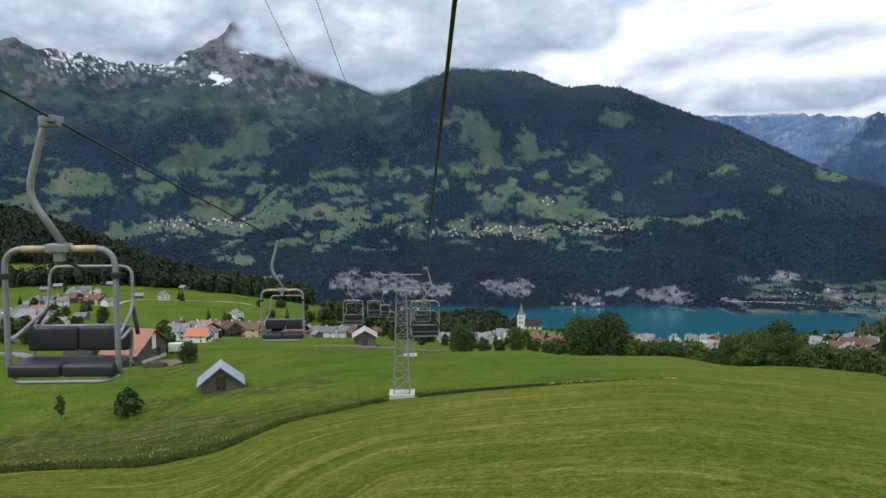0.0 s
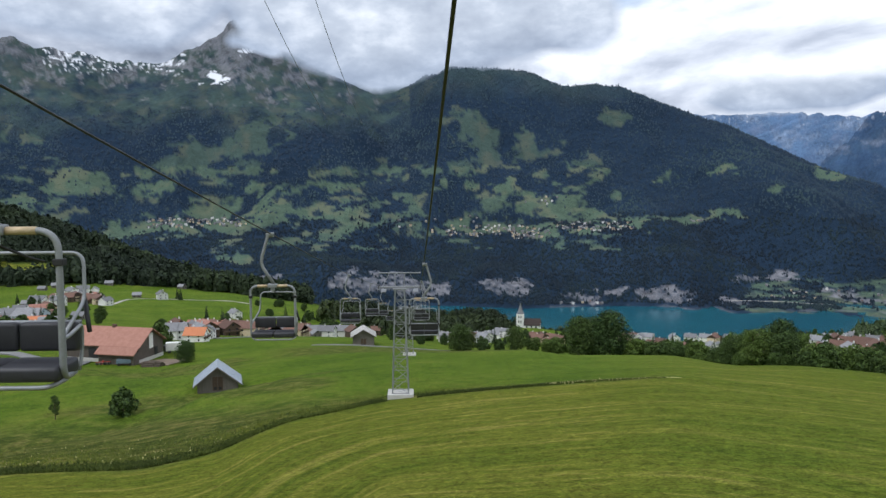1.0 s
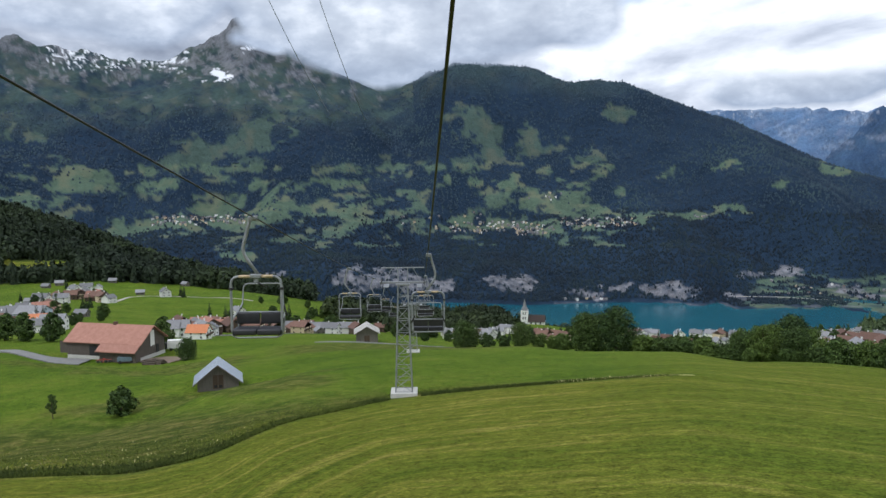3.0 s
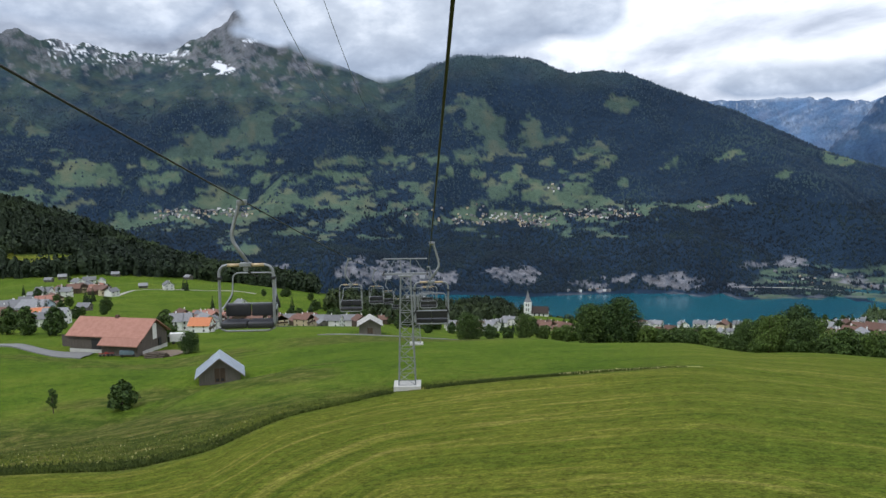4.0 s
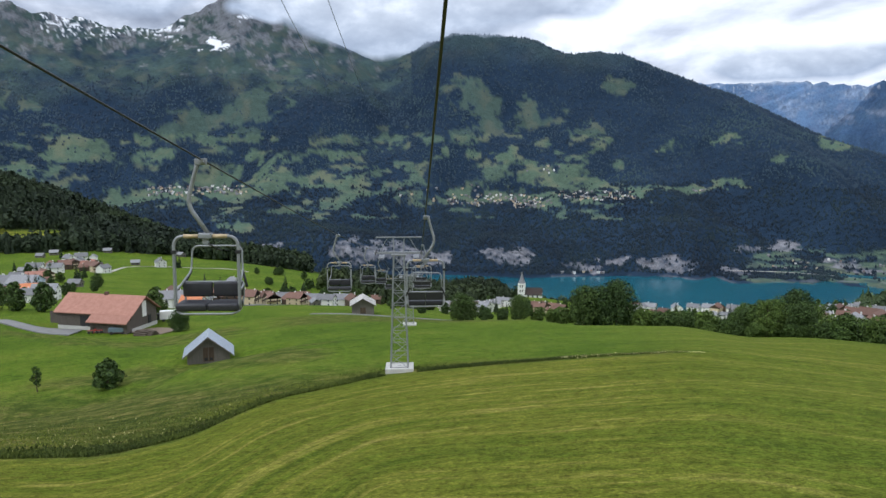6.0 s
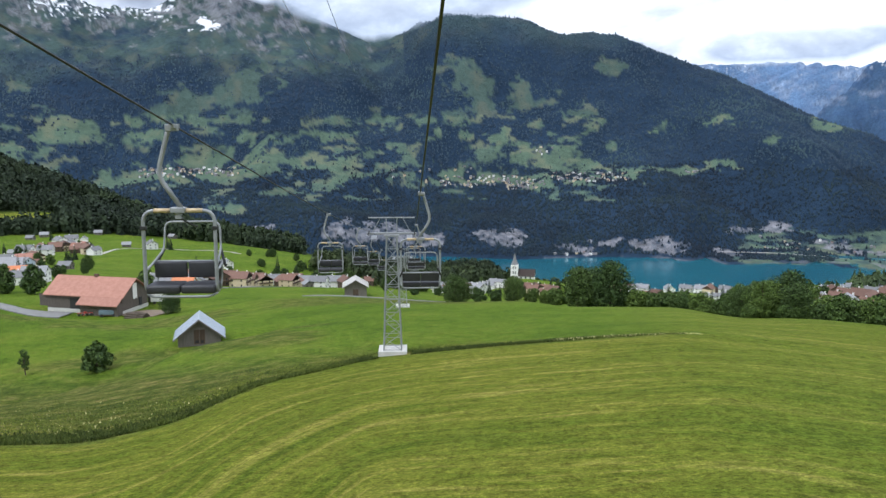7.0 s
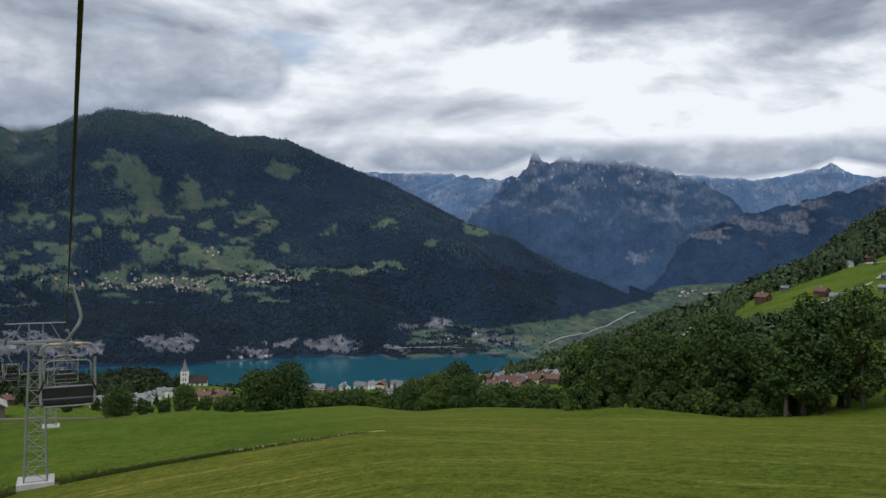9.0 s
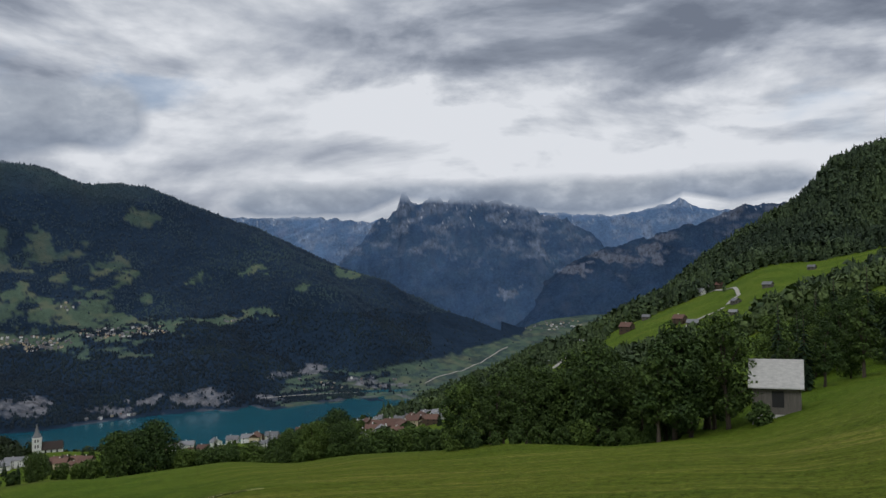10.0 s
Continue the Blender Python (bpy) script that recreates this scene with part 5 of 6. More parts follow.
log_pile(-20.2, 222, 70)
log_pile(-19.7, 221, 62)


# ---- lanes ----
def lane(name, label, points, width, mat, up=0.12):
    """A lane lying on the ground along (bearing, distance) points."""
    pts = []
    for (a0, r0), (a1, r1) in zip(points, points[1:]):
        for k in range(14):
            t = k / 14
            pts.append(spot(a0 + (a1 - a0) * t, r0 + (r1 - r0) * t))
    pts.append(spot(*points[-1]))
    verts, faces = [], []
    for i, p in enumerate(pts):
        d = (pts[min(i + 1, len(pts) - 1)] - pts[max(i - 1, 0)])
        side = Vector((d.y, -d.x, 0)).normalized() * width / 2
        for q in (p + side, p - side):
            verts.append((q.x, q.y, max(height(q.x, q.y), p.z - 0.3) + up))
        verts.extend([(verts[-2][0], verts[-2][1], verts[-2][2] - 0.6), (verts[-2][0], verts[-2][1], verts[-2][2] - 0.6)])
    for i in range(len(pts) - 1):
        a, b = 4 * i, 4 * i + 4
        faces += [(a, a + 1, b + 1, b), (a, b, b + 2, a + 2), (a + 1, a + 3, b + 3, b + 1)]
    ob = new(name, mesh_of(name, verts, faces, mat))
    return tagged(ob, label, "lane", kind="structure")


lane("lane_meadow", "pale narrow lane along the foot of the meadow", [(-9, 248), (-6, 240), (-3, 234), (0, 232), (2.2, 236)], 3.6, ASPHALT, 0.22)
lane("lane_farm", "pale lane leading to the farmhouse", [(-31, 258), (-28, 246), (-25.6, 238), (-24.2, 234)], 6.0, ASPHALT, 0.3)
lane("lane_hill", "thin pale lane across the green hill", [(-22.5, 600), (-21.5, 650), (-20, 655), (-18, 650), (-16, 655), (-13.5, 640)], 3.0, GRAVEL, 0.3)
lane("lane_village", "pale village street climbing between houses", [(-25.6, 420), (-25.1, 470), (-24.4, 540)], 4.0, GRAVEL, 0.3)
lane("lane_middle", "pale village street below the chalets", [(-16.6, 322), (-15.5, 318), (-14, 322), (-12.6, 335), (-11, 350)], 4.5, ASPHALT, 0.3)
lane("lane_slope_high", "pale winding lane up the pasture", [(51.0, 850), (51.6, 800), (52.4, 760), (52.6, 700), (51.8, 650)], 3.0, GRAVEL, 0.5)
lane("lane_slope_low", "pale lane through the lower pasture", [(46.5, 480), (48.0, 520), (49.5, 600), (51.5, 640)], 3.0, GRAVEL, 0.5)
lane("lane_slope_west", "pale lane past the farm", [(40.0, 660), (41.5, 720), (42.8, 760), (44, 830)], 4.5, GRAVEL, 0.5)
lane("road_lakehead", "pale road along the foot of the mountain", [(20.3, 2535), (22, 2550), (24, 2560), (27, 2580), (30, 2610)], 6.0, GRAVEL, 1.5)
lane("road_plain", "pale straight road across the valley plain", [(31.5, 2700), (33.5, 2850), (35.5, 3050), (37.5, 3350)], 5.0, GRAVEL, 1.5)
yard = lane("farmyard_ground", "bare trampled soil of the farmyard", [(-20.6, 225), (-19.4, 227), (-18.2, 224)], 11.0, SOIL, 0.15)


# ---- plants ----
def leaf_mesh(name, centres, count, size, mat, r, flat=0.75):
    """Many small leaf clumps around crown masses (x, y, z, radius)."""
    weight = [c[3] ** 2 for c in centres]
    verts, faces = [], []
    for _ in range(count):
        x, y, z, rad = r.choices(centres, weight)[0]
        d = Vector((r.gauss(0, 1), r.gauss(0, 1), r.gauss(0, 1))).normalized()
        k = rad * (0.62 + 0.45 * r.random())
        c = Vector((x + d.x * k, y + d.y * k, z + d.z * k * flat))
        s = size * (0.6 + 0.8 * r.random())
        nrm = (d + Vector((r.gauss(0, 0.5), r.gauss(0, 0.5), r.gauss(0.3, 0.5)))).normalized()
        u = nrm.orthogonal().normalized()
        u.rotate(Matrix.Rotation(r.random() * math.tau, 3, nrm))
        v = nrm.cross(u)
        i = len(verts)
        verts += [c - u * s, c + v * s * 0.55 + nrm * s * 0.2, c + u * s, c - v * s * 0.55 + nrm * s * 0.2]
        faces += [(i, i + 1, i + 2), (i, i + 2, i + 3)]
    return mesh_of(name, verts, faces, mat)


def tree(name, label, group, tall, wide, seed, mat, leaves=2600, size=0.34, bare=0.22, masses=14):
    """A broad-leaved tree: tapered trunk, limbs and a crown of leaf clumps."""
    r = random.Random(seed)
    top = thing(name, label, "tree" if tall > 4 else "bush", group)
    lean = (r.uniform(-0.04, 0.04) * tall, r.uniform(-0.04, 0.04) * tall)
    bm = tube([(lean[0] * t, lean[1] * t, -0.6 + t * (tall * 0.75 + 0.6)) for t in (0, 0.15, 0.4, 0.7, 1.0)], tall * 0.022 + 0.05, 7, taper=0.25)
    part("trunk", bm, BARK, top)
    centres = []
    for k in range(masses):
        t = (k + 0.5) / masses
        z = tall * (bare + (0.93 - bare) * t)
        env = math.sin(math.pi * min(1, (0.16 + 0.84 * t)) ** 0.9) ** 0.6
        a = k * 2.4 + r.uniform(-0.5, 0.5)
        reach = wide * 0.5 * env * r.uniform(0.35, 0.75)
        rad = wide * r.uniform(0.17, 0.27) * (0.6 + 0.5 * env)
        c = (reach * math.cos(a) + lean[0] * t, reach * math.sin(a) + lean[1] * t, z, rad)
        centres.append(c)
        if k % 2 == 0:
            part("limb", tube([(lean[0] * t * 0.6, lean[1] * t * 0.6, z * 0.62), (c[0] * 0.5, c[1] * 0.5, z * 0.85), c[:3]], tall * 0.009 + 0.02, 5, taper=0.3), BARK, top)
    me = leaf_mesh("crown", centres, leaves, size, mat, r)
    ob = new("crown", me)
    ob.parent = top
    return top


def conifer(name, label, group, tall, wide, seed, tiers=16):
    r = random.Random(seed)
    top = thing(name, label, "tree", group)
    part("trunk", tube([(0, 0, -0.5), (0, 0, tall * 0.5), (0, 0, tall * 0.97)], tall * 0.018, 6, taper=0.15), BARK, top)
    verts, faces = [], []
    for k in range(tiers):
        t = k / tiers
        z = tall * (0.08 + 0.9 * t)
        reach = wide * 0.5 * (1 - t) ** 0.85 + 0.12
        for b in range(max(5, int(13 * (1 - t)) + 4)):
            a = r.random() * math.tau
            ln = reach * r.uniform(0.65, 1.1)
            d = Vector((math.cos(a), math.sin(a), 0))
            s = Vector((-d.y, d.x, 0)) * ln * 0.22
            p0, p1 = Vector((0, 0, z + 0.25)), d * ln + Vector((0, 0, z - ln * 0.38))
            m = (p0 + p1) / 2 + Vector((0, 0, 0.1 * ln))
            i = len(verts)
            verts += [p0, m + s, p1, m - s, m - Vector((0, 0, 0.3 * ln))]
            faces += [(i, i + 1, i + 2), (i, i + 2, i + 3), (i, i + 4, i + 2)]
    ob = new("crown", mesh_of("crown", verts, faces, NEEDLE))
    ob.parent = top
    return top


EDGE = "trees along the meadow's edge"
WOOD = "trees of the wood"
GARDEN = "trees between the houses"
protos = {
    "oak": tree("tree", "dense round dark green broad-leaved tree", EDGE, 11, 11, 1, LEAF, 5600, 0.30, 0.10, 20),
    "ash": tree("tree", "tall loose green broad-leaved tree", WOOD, 15, 8, 2, LEAF, 4400, 0.27, 0.16, 18),
    "maple": tree("tree", "tall light green broad-leaved tree", WOOD, 14, 8.5, 3, LEAF_BRIGHT, 4400, 0.28, 0.10, 18),
    "alder": tree("tree", "slim airy tree with a visible trunk", WOOD, 13, 5.5, 4, LEAF, 1700, 0.28, 0.22, 14),
    "bush": tree("bush", "leafy light green hedge bush", EDGE, 4.0, 5.0, 5, LEAF_BRIGHT, 2200, 0.22, 0.05, 12),
    "shrub": tree("bush", "dark leafy shrub in the hedge", EDGE, 3.2, 3.6, 6, LEAF, 1100, 0.24, 0.05, 10),
    "garden": tree("tree", "small rounded green garden tree", GARDEN, 7, 6, 7, LEAF, 900, 0.46, 0.12, 12),
    "fir": conifer("conifer", "dark green spruce beside village houses", GARDEN, 11, 4.6, 8),
    "tallfir": conifer("conifer", "tall dark spruce at the wood's edge", WOOD, 19, 6.2, 9, 24),
}
planted = set()


def plant(kind, az, r, size=1.0, eye=None):
    p = spot(az, r) if eye is None else Vector((eye[0] + r * math.sin(radians(az)), eye[1] + r * math.cos(radians(az)), 0))
    p.z = height(p.x, p.y)
    m = pose(p.x, p.y, p.z, 0, 0, rng.uniform(0, 360))
    ob = protos[kind]
    if kind in planted:
        ob = copy_thing(ob, m)
    else:
        ob.matrix_basis = m
        planted.add(kind)
    ob.scale = (size * rng.uniform(0.92, 1.08), size * rng.uniform(0.92, 1.08), size)


for kind, az, r, size in [("oak", 10.0, 212, 0.95), ("oak", 12.2, 208, 1.08), ("oak", 11.0, 222, 1.0), ("oak", 1.4, 216, 0.68), ("oak", 1.9, 222, 0.6), ("oak", 5.5, 212, 0.6), ("shrub", 3.2, 216, 1.1), ("shrub", 4.3, 218, 1.0), ("bush", 6.9, 215, 0.9), ("bush", 7.8, 214, 0.9),
                          ("bush", 8.5, 213, 1.1), ("shrub", -21.9, 127, 1.3), ("alder", -26.0, 134, 0.31), ("oak", -17.8, 222, 0.55), ("garden", -19.4, 260, 1.3), ("garden", -27.8, 300, 1.4), ("garden", -26.1, 290, 1.4), ("garden", -28.9, 310, 1.3)]:
    plant(kind, az, r, size)
for k in range(34):
    az = 13.2 + 7.0 * k / 33
    plant(rng.choice(["bush", "bush", "shrub"]), az + rng.uniform(-0.2, 0.2), 203 + rng.uniform(0, 16), rng.uniform(0.75, 1.2))
for k in range(26):
    az = 20.2 + 4.6 * k / 25
    plant(rng.choice(["bush", "bush", "oak", "maple"]), az, 172 + rng.uniform(-4, 22), rng.uniform(0.5, 0.65))
plant("oak", 23.6, 186, 0.95)
for k in range(26):
    plant(rng.choice(["bush", "bush", "shrub"]), 24.8 + 6.5 * k / 25, 158 - 0.9 * k + rng.uniform(-2, 12), rng.uniform(0.75, 1.15))
EYE_END = (-0.15, 14.3)
for k in range(32):
    az = 33.5 + 15.0 * k / 31
    plant(rng.choice(["ash", "maple", "ash", "ash", "alder"]), az + rng.uniform(-0.5, 0.5), 112 + rng.uniform(0, 26), rng.uniform(0.56, 0.88) + 0.22 * math.exp(-((az - 44.5) / 4.5) ** 2), EYE_END)
for k in range(9):
    plant(rng.choice(["alder", "alder", "ash"]), 48.2 + 4.2 * k / 8 + rng.uniform(-0.5, 0.5), 107 + rng.uniform(0, 22), rng.uniform(0.85, 1.1), EYE_END)
for k in range(11):
    plant(rng.choice(["shrub", "bush"]), 33.5 + 15.5 * k / 10, 109 + rng.uniform(0, 4), rng.uniform(0.5, 0.9), EYE_END)
for k in range(30):
    plant(rng.choice(["tallfir", "ash", "maple", "tallfir", "alder"]), 55.5 + 11 * k / 29, 136 + rng.uniform(0, 50), rng.uniform(0.6, 1.0), EYE_END)
for k in range(70):
    az, r = rng.uniform(33, 66), rng.uniform(165, 340)
    if az < 44 or az > 54 or r > 290:
        plant(rng.choice(["ash", "maple", "tallfir", "oak"]), az, r, rng.uniform(0.55, 0.85))
plant("shrub", 54.6, 103.5, 0.9, EYE_END)
for k in range(12):
    plant(rng.choice(["shrub", "bush", "alder"]), 48.5 + 4.8 * k / 11 + rng.uniform(-0.4, 0.4), 128 + rng.uniform(0, 24), rng.uniform(0.6, 0.95), EYE_END)
for az0, az1, r0, r1, n in [(-29, -23, 330, 660, 26), (-19, -7, 390, 480, 16), (-13, -4, 470, 640, 46), (-4, 9, 420, 820, 60), (13, 33, 420, 640, 60), (20, 33, 640, 880, 40)]:
    for k in range(n):
        plant(rng.choice(["garden", "garden", "garden", "fir"]), rng.uniform(az0, az1), rng.uniform(r0, r1), rng.uniform(0.6, 1.2))
for az, r in [(-25.4, 760), (-18.3, 655), (-18.1, 640), (-26.0, 560), (-24.0, 560), (-27.1, 395), (-26.7, 390), (16.0, 480), (16.6, 500), (17.6, 490)]:
    plant("fir", az, r, 1.0)


def spruce_shape(tiers, blades, seed):
    """A spruce of unit height: tiers of drooping boughs."""
    r = random.Random(seed)
    v, f = [], []
    for k in range(tiers):
        t = k / tiers
        z, reach = 0.06 + 0.9 * t, 0.23 * (1 - t) ** 0.8 + 0.02
        for b in range(blades):
            a = (b + r.random() * 0.8) / blades * math.tau + k
            ln = reach * r.uniform(0.8, 1.2)
            c, s, w = math.cos(a), math.sin(a), ln * 0.55
            i = len(v)
            v += [(0, 0, z + 0.16), (c * ln * 0.7 - s * w, s * ln * 0.7 + c * w, z), (c * ln, s * ln, z - 0.05), (c * ln * 0.7 + s * w, s * ln * 0.7 - c * w, z)]
            f += [(i, i + 1, i + 2), (i, i + 2, i + 3)]
    return np.array(v), np.array(f)


def broadleaf_shape(leaves, seed):
    """A broad-leaved crown of unit height: overlapping leaf masses."""
    r = random.Random(seed)
    v, f = [], []
    for k in range(leaves):
        d = Vector((r.gauss(0, 1), r.gauss(0, 1), r.gauss(0.15, 1))).normalized()
        c = Vector((d.x * 0.33, d.y * 0.33, 0.54 + d.z * 0.42)) * r.uniform(0.82, 1.05)
        n = (d + Vector((r.gauss(0, 0.3), r.gauss(0, 0.3), r.gauss(0.2, 0.3)))).normalized()
        u = n.orthogonal().normalized()
        w = n.cross(u)
        s = 0.125 * r.uniform(0.7, 1.25)
        i = len(v)
        v += [tuple(c - u * s), tuple(c - w * s * 0.8), tuple(c + u * s), tuple(c + w * s * 0.8)]
        f += [(i, i + 1, i + 2), (i, i + 2, i + 3)]
    return np.array(v), np.array(f)


def dome_shape(seed):
    """A far tree of unit height, a few facets."""
    v = [(0.50 * math.cos(k * 1.257), 0.50 * math.sin(k * 1.257), 0.0) for k in range(5)] + [(0.33 * math.cos(k * 1.257 + 0.6), 0.33 * math.sin(k * 1.257 + 0.6), 0.52) for k in range(5)] + [(0, 0, 1.0)]
    f = []
    for k in range(5):
        j = (k + 1) % 5
        f += [(k, j, 5 + k), (j, 5 + j, 5 + k), (5 + k, 5 + j, 10)]
    return np.array(v), np.array(f)


SPRUCES = [spruce_shape(7, 5, s) for s in (1, 2, 3)]
CROWNS = [broadleaf_shape(46, s) for s in (4, 5, 6)]
DOMES = [dome_shape(1)]


def scatter(name, label, places, mat, category="forest", far=False):
    """Far woods as one object: places of (x, y, z, height, conifer or not)."""
    P = np.array(places, float)
    g = np.random.RandomState(len(name))
    pick = g.randint(0, 3, len(P))
    V, F, base = [], [], 0
    for con, shapes in ((0, DOMES if far else CROWNS), (1, DOMES if far else SPRUCES)):
        for s, (unit, fs) in enumerate(shapes):
            Q = P[(P[:, 4] == con) & ((pick == s) | far)]
            if not len(Q):
                continue
            wide = np.array([0.8, 0.8, 1.35]) if far and con else np.ones(3)
            U = unit[None] * wide * (1 + 0.4 * (g.rand(len(Q), 1, 3) - 0.5)) * (1 + 0.2 * (g.rand(len(Q), len(unit), 3) - 0.5))
            turn = g.rand(len(Q)) * math.tau
            c, d = np.cos(turn)[:, None], np.sin(turn)[:, None]
            X, Y = U[..., 0] * c - U[..., 1] * d, U[..., 0] * d + U[..., 1] * c
            H = Q[:, 3][:, None]
            V.append(np.stack([X * H + Q[:, 0:1], Y * H + Q[:, 1:2], U[..., 2] * H + Q[:, 2:3] - 0.4], -1).reshape(-1, 3))
            F.append((fs[None] + (np.arange(len(Q)) * len(unit))[:, None, None]).reshape(-1, 3) + base)
            base += len(Q) * len(unit)
    V, F = np.concatenate(V), np.concatenate(F)
    me = bpy.data.meshes.new(name)
    me.vertices.add(len(V))
    me.vertices.foreach_set("co", V.astype(np.float32).ravel())
    me.loops.add(F.size)
    me.loops.foreach_set("vertex_index", F.astype(np.int32).ravel())
    me.polygons.add(len(F))
    me.polygons.foreach_set("loop_start", (np.arange(len(F)) * 3).astype(np.int32))
    me.update(calc_edges=True)
    me.polygons.foreach_set("use_smooth", np.full(len(F), far))
    me.materials.append(mat)
    return tagged(new(name, me), label, category, kind="stuff")


def places_on(az, r, keep, tall, con):
    x, y = EYE.x + r * np.sin(np.radians(az)), EYE.y + r * np.cos(np.radians(az))
    z = land(az, r) + relief(az, r, x, y)
    ok = keep(az, r, x, y, z)
    g = np.random.RandomState(3)
    h = tall * (0.65 + 0.7 * g.rand(len(az)))
    kind = (g.rand(len(az)) < con).astype(float)
    return np.stack([x, y, z, h, kind], -1)[ok]


g = np.random.RandomState(21)
az, t = g.uniform(-38, -9.3, 10000), g.rand(10000)
r = ring_at(HILL, az) + (ring_at(RIM, az) + 60 - ring_at(HILL, az)) * t
glade = lambda a, r: (np.abs(a + 27.0) < 1.9) & (r > ring_at(HILL, a) + 45) & (r < ring_at(HILL, a) + 150)
clear = lambda a, r, x, y, z: (fbm(x / 90, y / 90, 3) > -0.42) & ~glade(a, r)
scatter("west_hill_forest", "dense dark mixed forest on the hill behind the village", places_on(az, r + 6, clear, 13, 0.6), HILL_TREES)
az, t = g.uniform(31, 68, 10000), g.rand(10000)
r = ring_at(HILL, az) * (0.99 + 0.02 * g.rand(10000)) + (ring_at(RIM, az) + 60 - ring_at(HILL, az)) * t
scatter("east_hill_forest", "dense dark spruce forest on the steep hillside", places_on(az, r, lambda a, r, x, y, z: fbm(x / 60, y / 60, 3) > -0.6, 15, 0.75), SPRUCE_HILL)
az, r = g.uniform(28, 68, 9000), g.uniform(340, 900, 9000)
belt = lambda a, r, x, y, z: (fbm(x / 120, y / 120, 4) > 0.36) & (r < ring_at(HILL, a)) | ((np.abs(r - (430 + (a - 52) * 12)) < 45) & (a > 53)) | ((a < 40) & (r > 560) & (fbm(x / 60, y / 60, 3) > 0.2) & (r < ring_at(HILL, a)))
scatter("slope_copses", "dark copses and hedgerows across the pasture", places_on(az, r, belt, 10, 0.6), SPRUCE_HILL, "copse")
az, r = g.uniform(-7, 31, 5000), g.uniform(860, 1350, 5000)
scatter("shore_woods", "dark trees below the village towards the lake", places_on(az, r, lambda a, r, x, y, z: (fbm(x / 90, y / 90, 3) > -0.35 + 0.65 * (a > 6.5)) & ((np.abs(a - 6.2) > 1.1) | (r > 925) | (r < 820)), 11, 0.4), HILL_TREES)
az, r = g.uniform(-8.5, -1, 1500), g.uniform(500, 640, 1500)
scatter("village_copse", "dark broad-leaved copse behind the chalets", places_on(az, r, lambda a, r, x, y, z: fbm(x / 50, y / 50, 3) > -0.05, 10, 0.2), HILL_TREES, "copse")

N = 80000
az = g.uniform(-36, 41, N)
r = ring_at(FOOT, az) + 8 + (4350 - ring_at(FOOT, az)) * g.rand(N) ** 1.15


def wooded(a, r, x, y, z):
    e = np.degrees(np.arctan2(z - EYE.z, r))
    green, rock, snow = slope_cover(a, r, e, x, y)
    plainland = (a > 32) & (e < -2.8)
    tree_line = np.clip((5.6 - e) / 2.5, 0, 1)
    return (r < ring_at(TOP, a) + 20) & (g.rand(len(a)) < np.where(green > 0.4, 0.06, 1.0) * np.where((np.abs(r - 2535 - 7 * (a - 20.3)) < 22) & (a > 20) & (a < 30.5), 0.0, 1.0) * np.where(rock > 0.3, 0.06, 1) * np.where(snow > 0.2, 0, 1) * np.where(plainland, 0.05, 1) * np.where(a < -3, tree_line, 1))


forest = places_on(az, r, wooded, 6.8, 0.35)
# split by height, so the shore's wood takes the tone with less haze
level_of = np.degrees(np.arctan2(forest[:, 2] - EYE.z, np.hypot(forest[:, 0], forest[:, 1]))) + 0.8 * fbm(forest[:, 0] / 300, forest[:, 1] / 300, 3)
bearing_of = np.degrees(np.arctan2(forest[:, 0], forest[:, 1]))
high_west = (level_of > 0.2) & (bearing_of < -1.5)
scatter("mountain_forest", "endless spruce forest on the mountainside, blue-green with painted haze", forest[(level_of > -2.6) & ~high_west], FAR_TREES, far=True)
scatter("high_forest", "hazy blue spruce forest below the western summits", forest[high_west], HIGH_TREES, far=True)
scatter("shore_forest", "darker, greener forest above the far shore, painted with less haze", forest[level_of <= -2.6], SHORE_TREES, far=True)


